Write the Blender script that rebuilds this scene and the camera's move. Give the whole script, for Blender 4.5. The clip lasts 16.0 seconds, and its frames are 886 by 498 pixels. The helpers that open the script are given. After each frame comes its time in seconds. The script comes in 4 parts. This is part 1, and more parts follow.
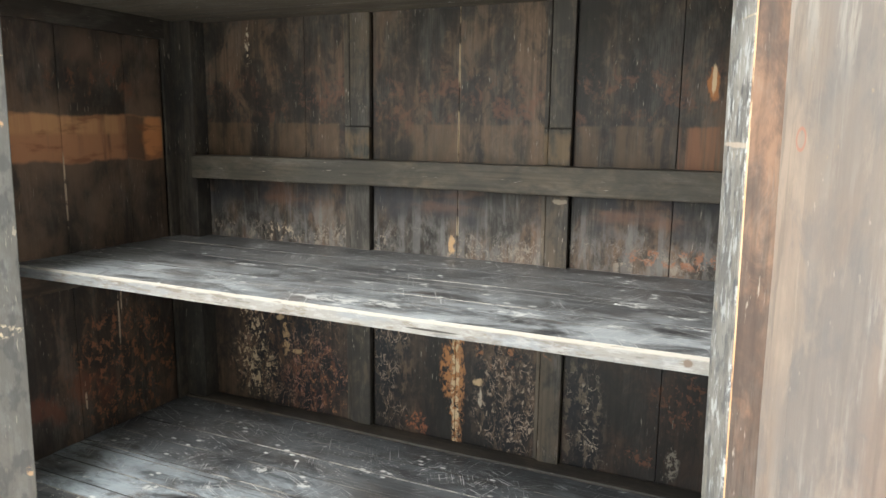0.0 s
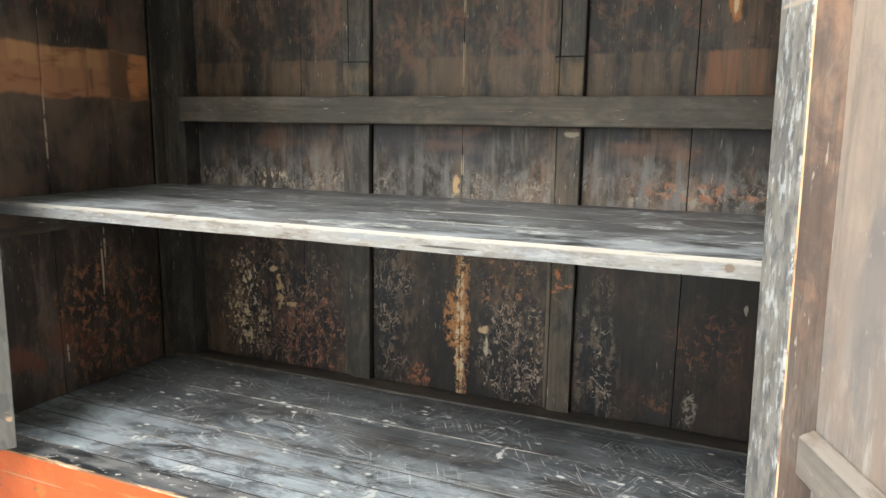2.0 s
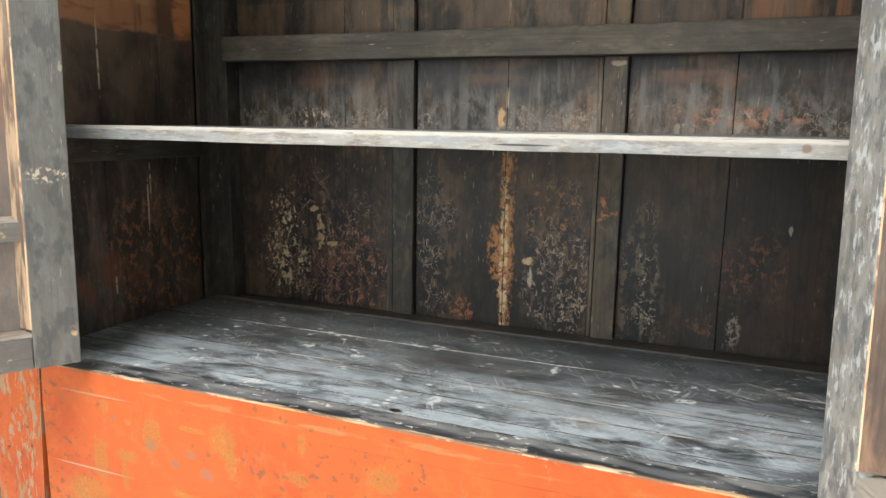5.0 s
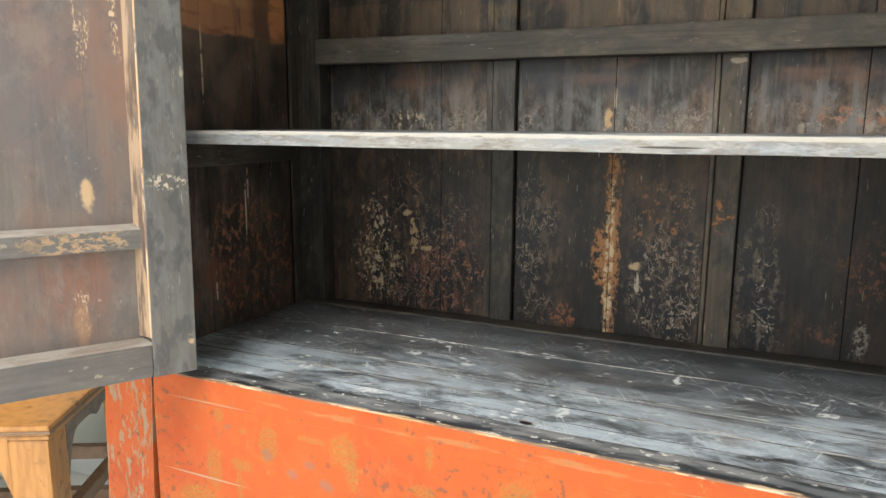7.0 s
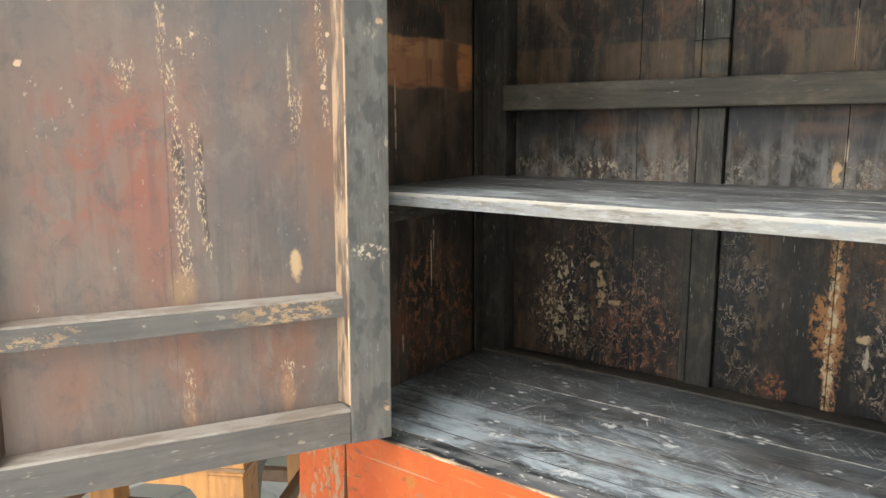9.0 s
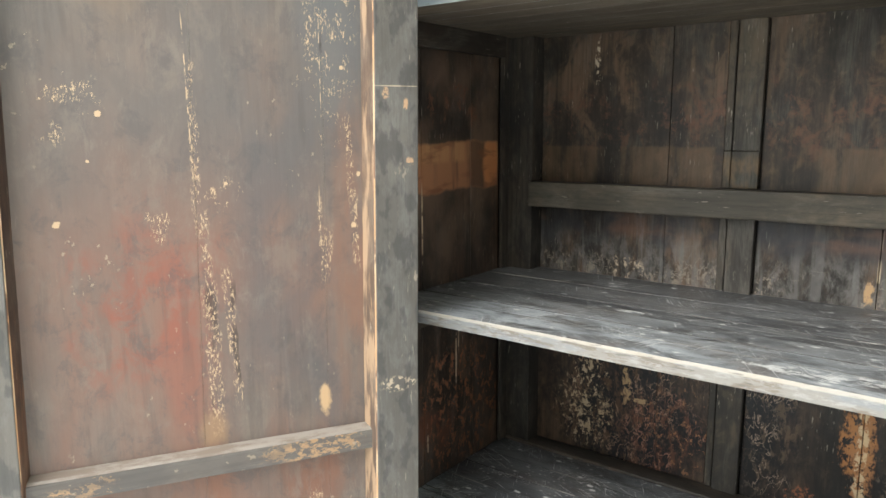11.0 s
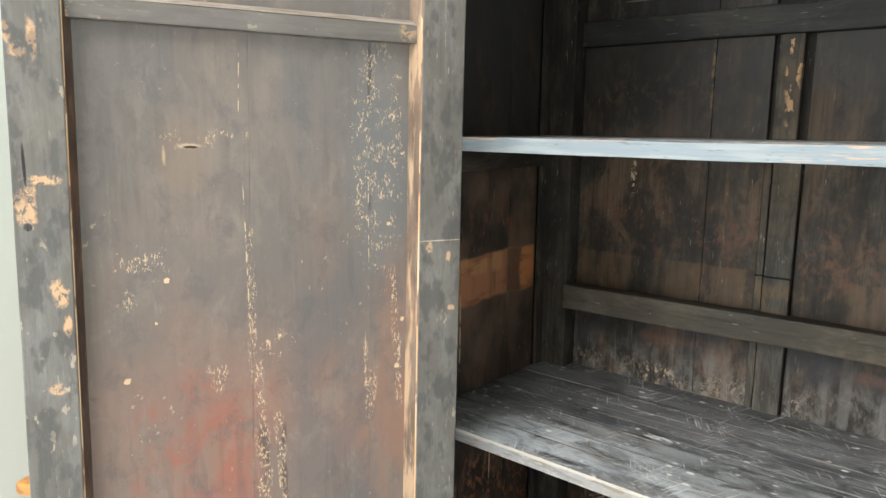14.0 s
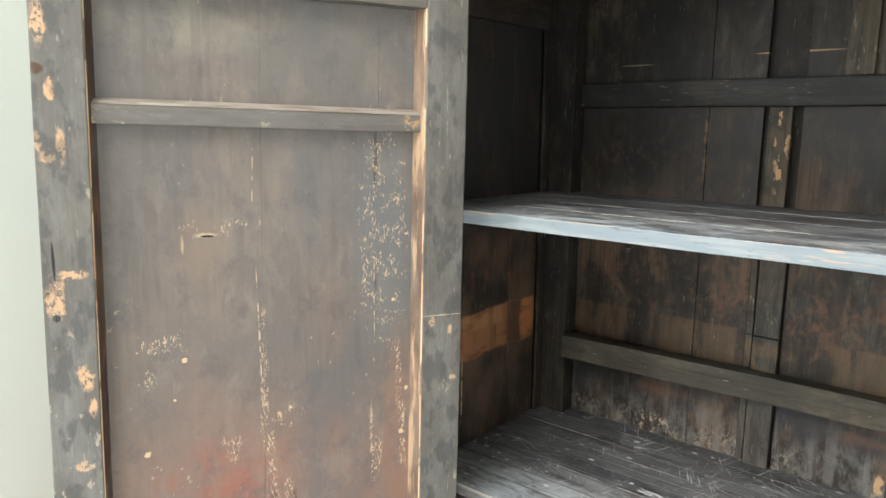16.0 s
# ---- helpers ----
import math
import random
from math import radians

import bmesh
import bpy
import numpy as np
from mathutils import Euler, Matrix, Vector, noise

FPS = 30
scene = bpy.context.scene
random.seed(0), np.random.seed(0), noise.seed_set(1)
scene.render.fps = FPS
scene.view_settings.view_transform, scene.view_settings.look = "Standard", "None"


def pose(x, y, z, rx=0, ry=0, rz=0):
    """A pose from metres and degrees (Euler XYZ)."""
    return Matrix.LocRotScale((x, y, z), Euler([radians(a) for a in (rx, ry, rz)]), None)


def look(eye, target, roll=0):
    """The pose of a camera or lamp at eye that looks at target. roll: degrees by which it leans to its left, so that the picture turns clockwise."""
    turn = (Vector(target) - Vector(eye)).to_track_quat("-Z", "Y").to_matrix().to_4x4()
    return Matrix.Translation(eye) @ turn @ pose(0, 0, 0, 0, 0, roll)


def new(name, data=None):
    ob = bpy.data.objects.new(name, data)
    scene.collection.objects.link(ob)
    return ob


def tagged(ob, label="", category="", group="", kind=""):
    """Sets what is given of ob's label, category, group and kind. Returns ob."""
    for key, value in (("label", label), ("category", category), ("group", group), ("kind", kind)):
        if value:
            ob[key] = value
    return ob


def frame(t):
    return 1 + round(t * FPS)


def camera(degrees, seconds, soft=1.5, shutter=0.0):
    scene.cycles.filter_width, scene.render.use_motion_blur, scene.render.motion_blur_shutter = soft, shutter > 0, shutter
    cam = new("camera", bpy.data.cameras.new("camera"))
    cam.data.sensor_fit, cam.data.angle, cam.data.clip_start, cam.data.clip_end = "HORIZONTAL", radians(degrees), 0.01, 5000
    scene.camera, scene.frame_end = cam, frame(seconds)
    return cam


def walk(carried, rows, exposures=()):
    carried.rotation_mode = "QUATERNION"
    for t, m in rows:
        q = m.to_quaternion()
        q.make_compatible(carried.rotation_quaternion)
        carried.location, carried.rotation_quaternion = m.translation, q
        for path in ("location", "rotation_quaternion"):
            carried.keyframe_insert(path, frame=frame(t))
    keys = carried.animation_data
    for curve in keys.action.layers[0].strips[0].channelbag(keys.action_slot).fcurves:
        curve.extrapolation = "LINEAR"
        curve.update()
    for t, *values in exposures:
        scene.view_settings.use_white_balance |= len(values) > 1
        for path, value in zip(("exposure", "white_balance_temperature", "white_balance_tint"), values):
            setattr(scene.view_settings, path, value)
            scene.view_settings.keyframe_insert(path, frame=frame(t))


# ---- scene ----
cam = camera(63.9, 16.0)
PATH = [
    (0, (0.199, 0.182, 1.237), (-0.621, 1.976, 0.901), 0.7),
    (0.5, (0.188, 0.202, 1.205), (-0.618, 2.001, 0.866), 0.8),
    (1, (0.184, 0.212, 1.174), (-0.618, 2.012, 0.835), 0.8),
    (1.5, (0.169, 0.209, 1.145), (-0.615, 2.017, 0.805), 0.9),
    (2, (0.145, 0.206, 1.13), (-0.625, 2.019, 0.786), 0.8),
    (2.5, (0.131, 0.201, 1.109), (-0.625, 2.02, 0.764), 0.9),
    (3, (0.125, 0.187, 1.086), (-0.625, 2.009, 0.74), 0.9),
    (3.5, (0.114, 0.168, 1.065), (-0.635, 1.989, 0.716), 0.9),
    (4, (0.102, 0.153, 1.046), (-0.644, 1.976, 0.696), 0.8),
    (4.2, (0.095, 0.146, 1.038), (-0.642, 1.973, 0.692), 0.9),
    (6.5, (-0.012, 0.112, 1.002), (-0.762, 1.934, 0.659), 0.7),
    (7, (-0.056, 0.107, 1.017), (-0.88, 1.897, 0.671), 0.3),
    (7.5, (-0.087, 0.111, 1.025), (-1.034, 1.838, 0.676), -0.1),
    (8, (-0.116, 0.12, 1.045), (-1.165, 1.785, 0.692), -0.2),
    (8.5, (-0.141, 0.124, 1.067), (-1.263, 1.743, 0.72), -0.3),
    (9, (-0.158, 0.123, 1.105), (-1.326, 1.71, 0.76), -0.4),
    (9.5, (-0.17, 0.126, 1.14), (-1.357, 1.701, 0.804), -0.4),
    (10, (-0.178, 0.128, 1.175), (-1.371, 1.7, 0.851), -0.3),
    (10.2, (-0.18, 0.132, 1.196), (-1.376, 1.7, 0.87), -0.4),
    (12.3, (-0.199, 0.135, 1.371), (-1.421, 1.682, 1.033), 0.5),
    (12.5, (-0.198, 0.133, 1.383), (-1.424, 1.676, 1.044), 0.7),
    (13, (-0.192, 0.128, 1.417), (-1.439, 1.654, 1.075), 0.7),
    (13.5, (-0.184, 0.119, 1.449), (-1.45, 1.629, 1.104), 0.6),
    (14, (-0.184, 0.112, 1.478), (-1.457, 1.616, 1.138), 0.6),
    (14.5, (-0.18, 0.108, 1.504), (-1.464, 1.603, 1.163), 0.6),
    (15, (-0.172, 0.1, 1.529), (-1.462, 1.592, 1.195), 0.5),
    (15.5, (-0.168, 0.093, 1.563), (-1.458, 1.581, 1.218), 0.6),
    (16, (-0.16, 0.089, 1.591), (-1.444, 1.584, 1.247), 0.6),
]
walk(cam, [(t, look(eye, target, roll)) for t, eye, target, roll in PATH], exposures=[(0, 0.80), (4, 0.67), (7, 0.60), (10, 0.63), (13, 0.67), (16, 0.64)])

# ---- light and exposure ----
world = bpy.data.worlds.new("sky")
scene.world = world
world.use_nodes = True
wn = world.node_tree
sky = wn.nodes.new("ShaderNodeTexSky")
sky.sky_type, sky.sun_disc = "NISHITA", False
sky.sun_elevation, sky.sun_rotation = radians(48), radians(200)
wn.links.new(sky.outputs[0], wn.nodes["Background"].inputs[0])
wn.nodes["Background"].inputs[1].default_value = 0.12


def opening_light(name, m, sx, sy, watts, color):
    lamp = bpy.data.lights.new(name, "AREA")
    lamp.shape, lamp.size, lamp.size_y, lamp.energy, lamp.color = "RECTANGLE", sx, sy, watts, color
    ob = new(name, lamp)
    ob.matrix_basis = m
    return ob


opening_light("skylight_daylight", pose(-0.85, -1.45, 3.56, 0, 0, 0), 2.2, 1.5, 175, (1.0, 0.97, 0.93))
opening_light("south_window_daylight", look((-0.6, -3.42, 1.9), (-0.6, 0, 1.7)), 3.4, 2.2, 34, (0.96, 0.98, 1.0))
opening_light("west_window_daylight", look((-1.96, -1.5, 1.9), (0, -1.5, 1.85)), 1.6, 2.0, 45, (0.95, 0.98, 1.0))
opening_light("east_window_daylight", look((3.14, -1.2, 1.7), (0, -1.2, 1.65)), 1.8, 1.8, 48, (0.96, 0.98, 1.0))


# ---- materials ----
class Mat:
    """Builds a node material in layers, each a mask with a colour."""

    def __init__(self, name, rough=0.5, spec=0.5, metallic=0.0):
        self.m = bpy.data.materials.new(name)
        self.m.use_nodes = True
        self.t = self.m.node_tree
        self.b = self.t.nodes["Principled BSDF"]
        self.b.inputs["Metallic"].default_value = metallic
        self.b.inputs["Specular IOR Level"].default_value = spec
        self.rough = self.val(rough)
        self.co = self.t.nodes.new("ShaderNodeTexCoord").outputs["Object"]
        self.height = None
        self.col = None

    def val(self, v):
        n = self.t.nodes.new("ShaderNodeValue")
        n.outputs[0].default_value = v
        return n.outputs[0]

    def put(self, sock, v):
        if isinstance(v, (int, float)):
            sock.default_value = v
        elif isinstance(v, tuple):
            sock.default_value = (*v, 1.0) if len(v) == 3 and len(sock.default_value) == 4 else v
        else:
            self.t.links.new(v, sock)

    def math(self, op, a, b=0.0, clamp=False):
        n = self.t.nodes.new("ShaderNodeMath")
        n.operation, n.use_clamp = op, clamp
        self.put(n.inputs[0], a)
        self.put(n.inputs[1], b)
        return n.outputs[0]

    def vmath(self, op, a, b=(0.0, 0.0, 0.0), out=0):
        n = self.t.nodes.new("ShaderNodeVectorMath")
        n.operation = op
        self.put(n.inputs[0], a)
        self.put(n.inputs[1], b)
        return n.outputs[out]

    def noise(self, freq, detail=4.0, seed=0.0, distortion=0.0, color=False, rough=0.55):
        """freq: cycles a metre along x, y, z."""
        p = self.vmath("MULTIPLY", self.co, freq)
        p = self.vmath("ADD", p, (seed * 3.71, seed * 1.93, seed * 5.17))
        n = self.t.nodes.new("ShaderNodeTexNoise")
        n.inputs["Scale"].default_value, n.inputs["Detail"].default_value = 1.0, detail
        n.inputs["Roughness"].default_value, n.inputs["Distortion"].default_value = rough, distortion
        self.t.links.new(p, n.inputs["Vector"])
        return n.outputs["Color" if color else "Fac"]

    def turned(self, degrees, freq, detail=3.0, seed=0.0):
        """Noise whose grain is turned about z."""
        n = self.t.nodes.new("ShaderNodeVectorRotate")
        n.rotation_type = "Z_AXIS"
        n.inputs["Angle"].default_value = radians(degrees)
        self.t.links.new(self.co, n.inputs["Vector"])
        keep, self.co = self.co, n.outputs[0]
        out = self.noise(freq, detail, seed)
        self.co = keep
        return out

    def streak(self, u, z, wobble, u0, z0, u1, z1, width):
        """A ragged upright streak from (u0, z0) down to (u1, z1)."""
        k = (u1 - u0) / (z1 - z0)
        line = self.math("ADD", self.math("MULTIPLY", z, k), u0 - k * z0)
        off = self.math("ABSOLUTE", self.math("ADD", self.math("SUBTRACT", u, line), self.math("MULTIPLY", wobble, width * 2.4)))
        return self.mul(self.step(off, width, width * 0.5), self.step(z, z1 - 0.01, z1 + 0.01), self.step(z, z0 + 0.01, z0 - 0.01))

    def spot(self, wobble, c, r):
        """A small ragged spot."""
        p = self.vmath("DIVIDE", self.vmath("SUBTRACT", self.co, c), r)
        return self.step(self.vmath("LENGTH", self.vmath("ADD", p, wobble), out="Value"), 1.15, 0.85)

    def curls(self, freq, thin, seed=0.0):
        """Thin curling outlines, as of lifted lacquer."""
        d = self.math("ABSOLUTE", self.math("SUBTRACT", self.noise(freq, 3, seed, 0.5, rough=0.6), 0.5))
        return self.step(d, thin, thin * 0.35)

    def cells(self, freq, seed=0.0, feature="F1"):
        p = self.vmath("MULTIPLY", self.co, freq)
        p = self.vmath("ADD", p, (seed * 2.31, seed * 4.13, seed * 1.77))
        n = self.t.nodes.new("ShaderNodeTexVoronoi")
        n.feature = feature
        n.inputs["Scale"].default_value = 1.0
        self.t.links.new(p, n.inputs["Vector"])
        return n.outputs["Distance"]

    def step(self, f, lo, hi):
        n = self.t.nodes.new("ShaderNodeMapRange")
        n.interpolation_type = "SMOOTHSTEP"
        self.put(n.inputs["Value"], f)
        n.inputs["From Min"].default_value, n.inputs["From Max"].default_value = lo, hi
        if lo > hi:
            n.inputs["From Min"].default_value, n.inputs["From Max"].default_value = hi, lo
            n.inputs["To Min"].default_value, n.inputs["To Max"].default_value = 1.0, 0.0
        return n.outputs[0]

    def axis(self, i):
        n = self.t.nodes.new("ShaderNodeSeparateXYZ")
        self.t.links.new(self.co, n.inputs[0])
        return n.outputs[i]

    def between(self, i, lo, hi, soft=0.004, ragged=0.0, freq=(30, 30, 30), seed=0.0):
        """A band across one axis, with ragged borders."""
        v = self.axis(i)
        if ragged:
            w = self.math("SUBTRACT", self.noise(freq, 4, seed + 5), 0.5)
            v = self.math("ADD", v, self.math("MULTIPLY", w, ragged * 2))
        return self.mul(self.step(v, lo - soft, lo + soft), self.step(v, hi + soft, hi - soft))

    def random(self):
        return self.t.nodes.new("ShaderNodeObjectInfo").outputs["Random"]

    def mul(self, *fs):
        out = fs[0]
        for f in fs[1:]:
            out = self.math("MULTIPLY", out, f, True)
        return out

    def most(self, *fs):
        out = fs[0]
        for f in fs[1:]:
            out = self.math("MAXIMUM", out, f)
        return out

    def blob(self, c, r, ragged=0.5, freq=(25, 25, 25), seed=0.0, soft=0.25):
        """A ragged spot about c with the radii r."""
        p = self.vmath("SUBTRACT", self.co, c)
        p = self.vmath("DIVIDE", p, r)
        w = self.vmath("SUBTRACT", self.noise(freq, 7.0, seed + 11, color=True, rough=0.7), (0.5, 0.5, 0.5))
        w = self.vmath("MULTIPLY", w, (ragged * 4, ragged * 4, ragged * 4))
        d = self.vmath("LENGTH", self.vmath("ADD", p, w), out="Value")
        return self.step(d, 1.0 + soft, 1.0 - soft)

    def mix(self, fac, a, b, mode="MIX"):
        n = self.t.nodes.new("ShaderNodeMix")
        n.data_type, n.blend_type = "RGBA", mode
        self.put(n.inputs[0], fac)
        self.put(n.inputs[6], a)
        self.put(n.inputs[7], b)
        return n.outputs[2]

    def layer(self, mask, color, rough=None, strength=1.0):
        f = self.math("MULTIPLY", mask, strength, True) if strength != 1.0 else mask
        self.col = color if self.col is None else self.mix(f, self.col, color)
        if rough is not None:
            n = self.t.nodes.new("ShaderNodeMix")
            self.put(n.inputs[0], f)
            self.put(n.inputs[2], self.rough)
            self.put(n.inputs[3], rough)
            self.rough = n.outputs[0]
        return self

    def relief(self, f, amount):
        f = self.math("MULTIPLY", f, amount)
        self.height = f if self.height is None else self.math("ADD", self.height, f)
        return self

    def done(self, bump=1.0, distance=0.001):
        if isinstance(self.col, tuple):
            self.b.inputs["Base Color"].default_value = (*self.col, 1)
        else:
            self.t.links.new(self.col, self.b.inputs["Base Color"])
        self.t.links.new(self.rough, self.b.inputs["Roughness"])
        if self.height is not None:
            n = self.t.nodes.new("ShaderNodeBump")
            n.inputs["Strength"].default_value, n.inputs["Distance"].default_value = bump, distance
            self.t.links.new(self.height, n.inputs["Height"])
            self.t.links.new(n.outputs[0], self.b.inputs["Normal"])
        return self.m


def along(axis, fine, coarse):
    """Frequencies of a grain that runs along one axis."""
    return tuple(coarse if a == axis else fine for a in "xyz")


def dark_wood(name, axis, tint=(0.020, 0.017, 0.014), warm=(0.080, 0.043, 0.024), dust=0.25, scuffs=0.5, rough=0.42, worn=0.6, grey=(0.20, 0.185, 0.16), vary=0.4, grainy=0.55, spec=0.5):
    """Old black-brown lacquer on boards, worn through to brown, with grey dust and pale scratches."""
    m = Mat(name, rough, spec)
    big = m.noise(along(axis, 8, 3.5), 6, 1, 0.4, rough=0.65)
    mid = m.noise(along(axis, 32, 18), 7, 7, 0.8, rough=0.68)
    streak = m.noise(along(axis, 60, 2.2), 5, 9)
    grain = m.noise(along(axis, 170, 6), 5, 2)
    fine = m.noise(along(axis, 700, 30), 3, 3)
    m.layer(None, tint)
    # worn through in cloudy patches and in streaks along the grain
    cloud = m.math("ADD", m.math("MULTIPLY", big, 0.6), m.math("MULTIPLY", mid, 0.4))
    m.layer(m.step(cloud, 0.42, 0.60), tuple(a * 0.55 + b * 0.45 for a, b in zip(tint, warm)), rough + 0.03, worn)
    m.layer(m.mul(m.step(cloud, 0.49, 0.60), m.step(streak, 0.26, 0.62)), warm, rough + 0.06, worn)
    m.col = m.mix(m.math("MULTIPLY", m.step(grain, 0.42, 0.75), grainy), m.col, tuple(c * 0.5 for c in tint))
    shade = m.math("MULTIPLY_ADD", m.random(), vary)
    shade.node.inputs[2].default_value = 1.0 - vary / 2
    hsv = m.t.nodes.new("ShaderNodeHueSaturation")
    m.put(hsv.inputs["Color"], m.col)
    m.put(hsv.inputs["Value"], shade)
    m.col = hsv.outputs[0]
    m.layer(m.mul(m.step(m.noise(along(axis, 20, 7), 6, 4, 0.6, rough=0.65), 0.46, 0.70), m.step(fine, 0.25, 0.6)), grey, 0.75, dust)
    m.layer(m.mul(m.step(m.noise(along(axis, 300, 45), 3, 5), 0.63, 0.72), m.step(m.noise((14, 14, 14), 3, 6), 0.48, 0.60)), (0.42, 0.37, 0.30), 0.8, scuffs)
    m.relief(grain, 0.5).relief(fine, 0.3).relief(mid, 0.7)
    return m


MAT = {}
CREAM, OCHRE = (0.58, 0.43, 0.26), (0.38, 0.17, 0.065)
LACQUER, BROWN = (0.024, 0.0205, 0.0165), (0.138, 0.090, 0.058)


def back_wood(name, dust=0.22):
    return dark_wood(name, "z", LACQUER, BROWN, worn=0.95, dust=dust, rough=0.55, spec=0.28)


# boards above the rail: rusty clouds, an ochre band with a tide line, chips along a joint
m = back_wood("back_board_lacquer")
m.layer(m.mul(m.between(2, 1.235, 1.34, 0.04, 0.03, (8, 8, 8)), m.step(m.noise((32, 20, 26), 9, 40, 0.30, rough=0.74), 0.50, 0.62)), (0.140, 0.062, 0.036), 0.5, 0.6)
band = m.between(2, 1.10, 1.243, 0.003, 0.004, (40, 5, 5))
m.layer(m.mul(band, m.step(m.noise((30, 10, 2), 5, 41), 0.44, 0.62)), (0.150, 0.092, 0.050), 0.5, 0.5)
m.layer(m.mul(band, m.between(0, 0.066, 0.30, 0.003), m.step(m.noise((60, 10, 3), 5, 42), 0.40, 0.60)), (0.24, 0.105, 0.050), 0.5, 0.75)
m.layer(m.mul(m.blob((-0.768, 1.345, 1.395), (0.0055, 0.3, 0.036), 0.8, (90, 20, 60), 21), m.step(m.noise((200, 20, 100), 4, 45), 0.50, 0.54)), (0.46, 0.38, 0.28), 0.8)
m.layer(m.blob((0.111, 1.345, 1.305), (0.008, 0.3, 0.024), 0.7, (60, 20, 40), 22), (0.36, 0.15, 0.06), 0.8)
m.layer(m.blob((0.112, 1.345, 1.312), (0.0035, 0.3, 0.022), 0.5, (60, 20, 40), 23), CREAM, 0.8)
m.layer(m.mul(m.blob((-0.306, 1.345, 1.30), (0.0017, 0.3, 0.16), 0.25, (80, 20, 20), 26), m.step(m.noise((10, 10, 28), 4, 46), 0.45, 0.55)), (0.50, 0.38, 0.25), 0.8, 0.9)
m.layer(m.mul(m.blob((-0.634, 1.345, 1.56), (0.004, 0.3, 0.06), 0.4, (80, 20, 20), 28), m.step(m.noise((40, 10, 40), 4, 48), 0.46, 0.54)), (0.50, 0.30, 0.16), 0.8, 0.9)
m.layer(m.mul(m.blob((-0.70, 1.345, 1.53), (0.13, 0.3, 0.05), 0.5, (14, 14, 14), 29), m.step(m.noise((45, 20, 40), 9, 30, 0.30, rough=0.74), 0.52, 0.62)), (0.17, 0.090, 0.060), 0.6, 0.7)
# darker and greyer from about the upper shelf upwards
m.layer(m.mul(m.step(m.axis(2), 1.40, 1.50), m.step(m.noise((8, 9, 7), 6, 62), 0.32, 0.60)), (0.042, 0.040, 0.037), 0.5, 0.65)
MAT["back"] = m.done(0.6)
m = dark_wood("top_board_lacquer", "z", (0.024, 0.0225, 0.020), (0.105, 0.082, 0.062), worn=0.9, dust=0.15, rough=0.5, spec=0.28)
m.layer(m.blob((-0.495, 1.345, 1.713), (0.062, 0.3, 0.0016), 0.15, (60, 20, 20), 30), (0.46, 0.30, 0.17), 0.8, 0.9)
m.layer(m.blob((-0.77, 1.345, 1.703), (0.03, 0.3, 0.0014), 0.15, (60, 20, 20), 31), (0.22, 0.18, 0.13), 0.8, 0.9)
MAT["back_top"] = m.done(0.6)
# between the shelf and the rail: grey dust and lacy flakes
m = back_wood("dusty_board_lacquer", 0.35)
m.layer(m.mul(m.between(2, 0.98, 1.075, 0.04, 0.05, (16, 16, 7)), m.step(m.noise((36, 20, 20), 9, 43, 0.2, rough=0.74), 0.44, 0.62)), (0.175, 0.165, 0.150), 0.7, 0.6)
m.layer(m.mul(m.between(2, 0.98, 1.11, 0.03, 0.05, (16, 16, 7)), m.step(m.noise((60, 20, 5), 7, 53), 0.52, 0.66)), (0.16, 0.155, 0.145), 0.7, 0.5)
lace = m.step(m.noise((80, 20, 60), 9, 44, 0.30, rough=0.74), 0.525, 0.58)
m.layer(m.mul(m.between(2, 0.98, 1.042, 0.012, 0.02, (20, 20, 20)), lace, m.step(m.noise((9, 9, 9), 3, 45), 0.46, 0.54)), (0.25, 0.21, 0.165), 0.75, 0.75)
m.layer(m.mul(m.blob((0.08, 1.345, 1.034), (0.10, 0.3, 0.014), 0.6, (25, 20, 25), 5), m.step(m.noise((50, 20, 50), 9, 46, 0.30, rough=0.74), 0.48, 0.54)), (0.27, 0.125, 0.07), 0.75, 0.8)
m.layer(m.blob((-0.317, 1.345, 1.026), (0.0065, 0.3, 0.015), 0.9, (80, 20, 50), 24), (0.42, 0.27, 0.14), 0.8)
m.layer(m.mul(m.blob((-0.70, 1.345, 1.024), (0.03, 0.3, 0.022), 0.5, (30, 20, 30), 25), lace), (0.44, 0.35, 0.25), 0.8)
m.layer(m.mul(m.blob((-0.306, 1.345, 1.06), (0.0022, 0.3, 0.06), 0.25, (80, 20, 20), 27), m.step(m.noise((10, 10, 28), 4, 47), 0.40, 0.5)), (0.50, 0.40, 0.28), 0.8, 0.9)
m.layer(m.mul(m.between(2, 0.98, 1.05, 0.012, 0.02, (20, 20, 20)), m.curls((48, 20, 40), 0.020, 49), m.step(m.noise((8, 9, 9), 3, 55), 0.48, 0.56)), (0.27, 0.235, 0.19), 0.75, 0.5)
m.layer(m.mul(m.between(2, 1.06, 1.16, 0.02, 0.03, (12, 12, 12)), m.step(m.noise((11, 20, 9), 5, 56), 0.46, 0.62)), (0.036, 0.036, 0.040), 0.5, 0.7)
m.layer(m.mul(m.between(2, 1.085, 1.16, 0.012, 0.01, (12, 12, 12)), m.step(m.noise((6, 20, 14), 4, 57), 0.48, 0.62)), (0.15, 0.075, 0.045), 0.5, 0.55)
MAT["back_mid"] = m.done(0.6)


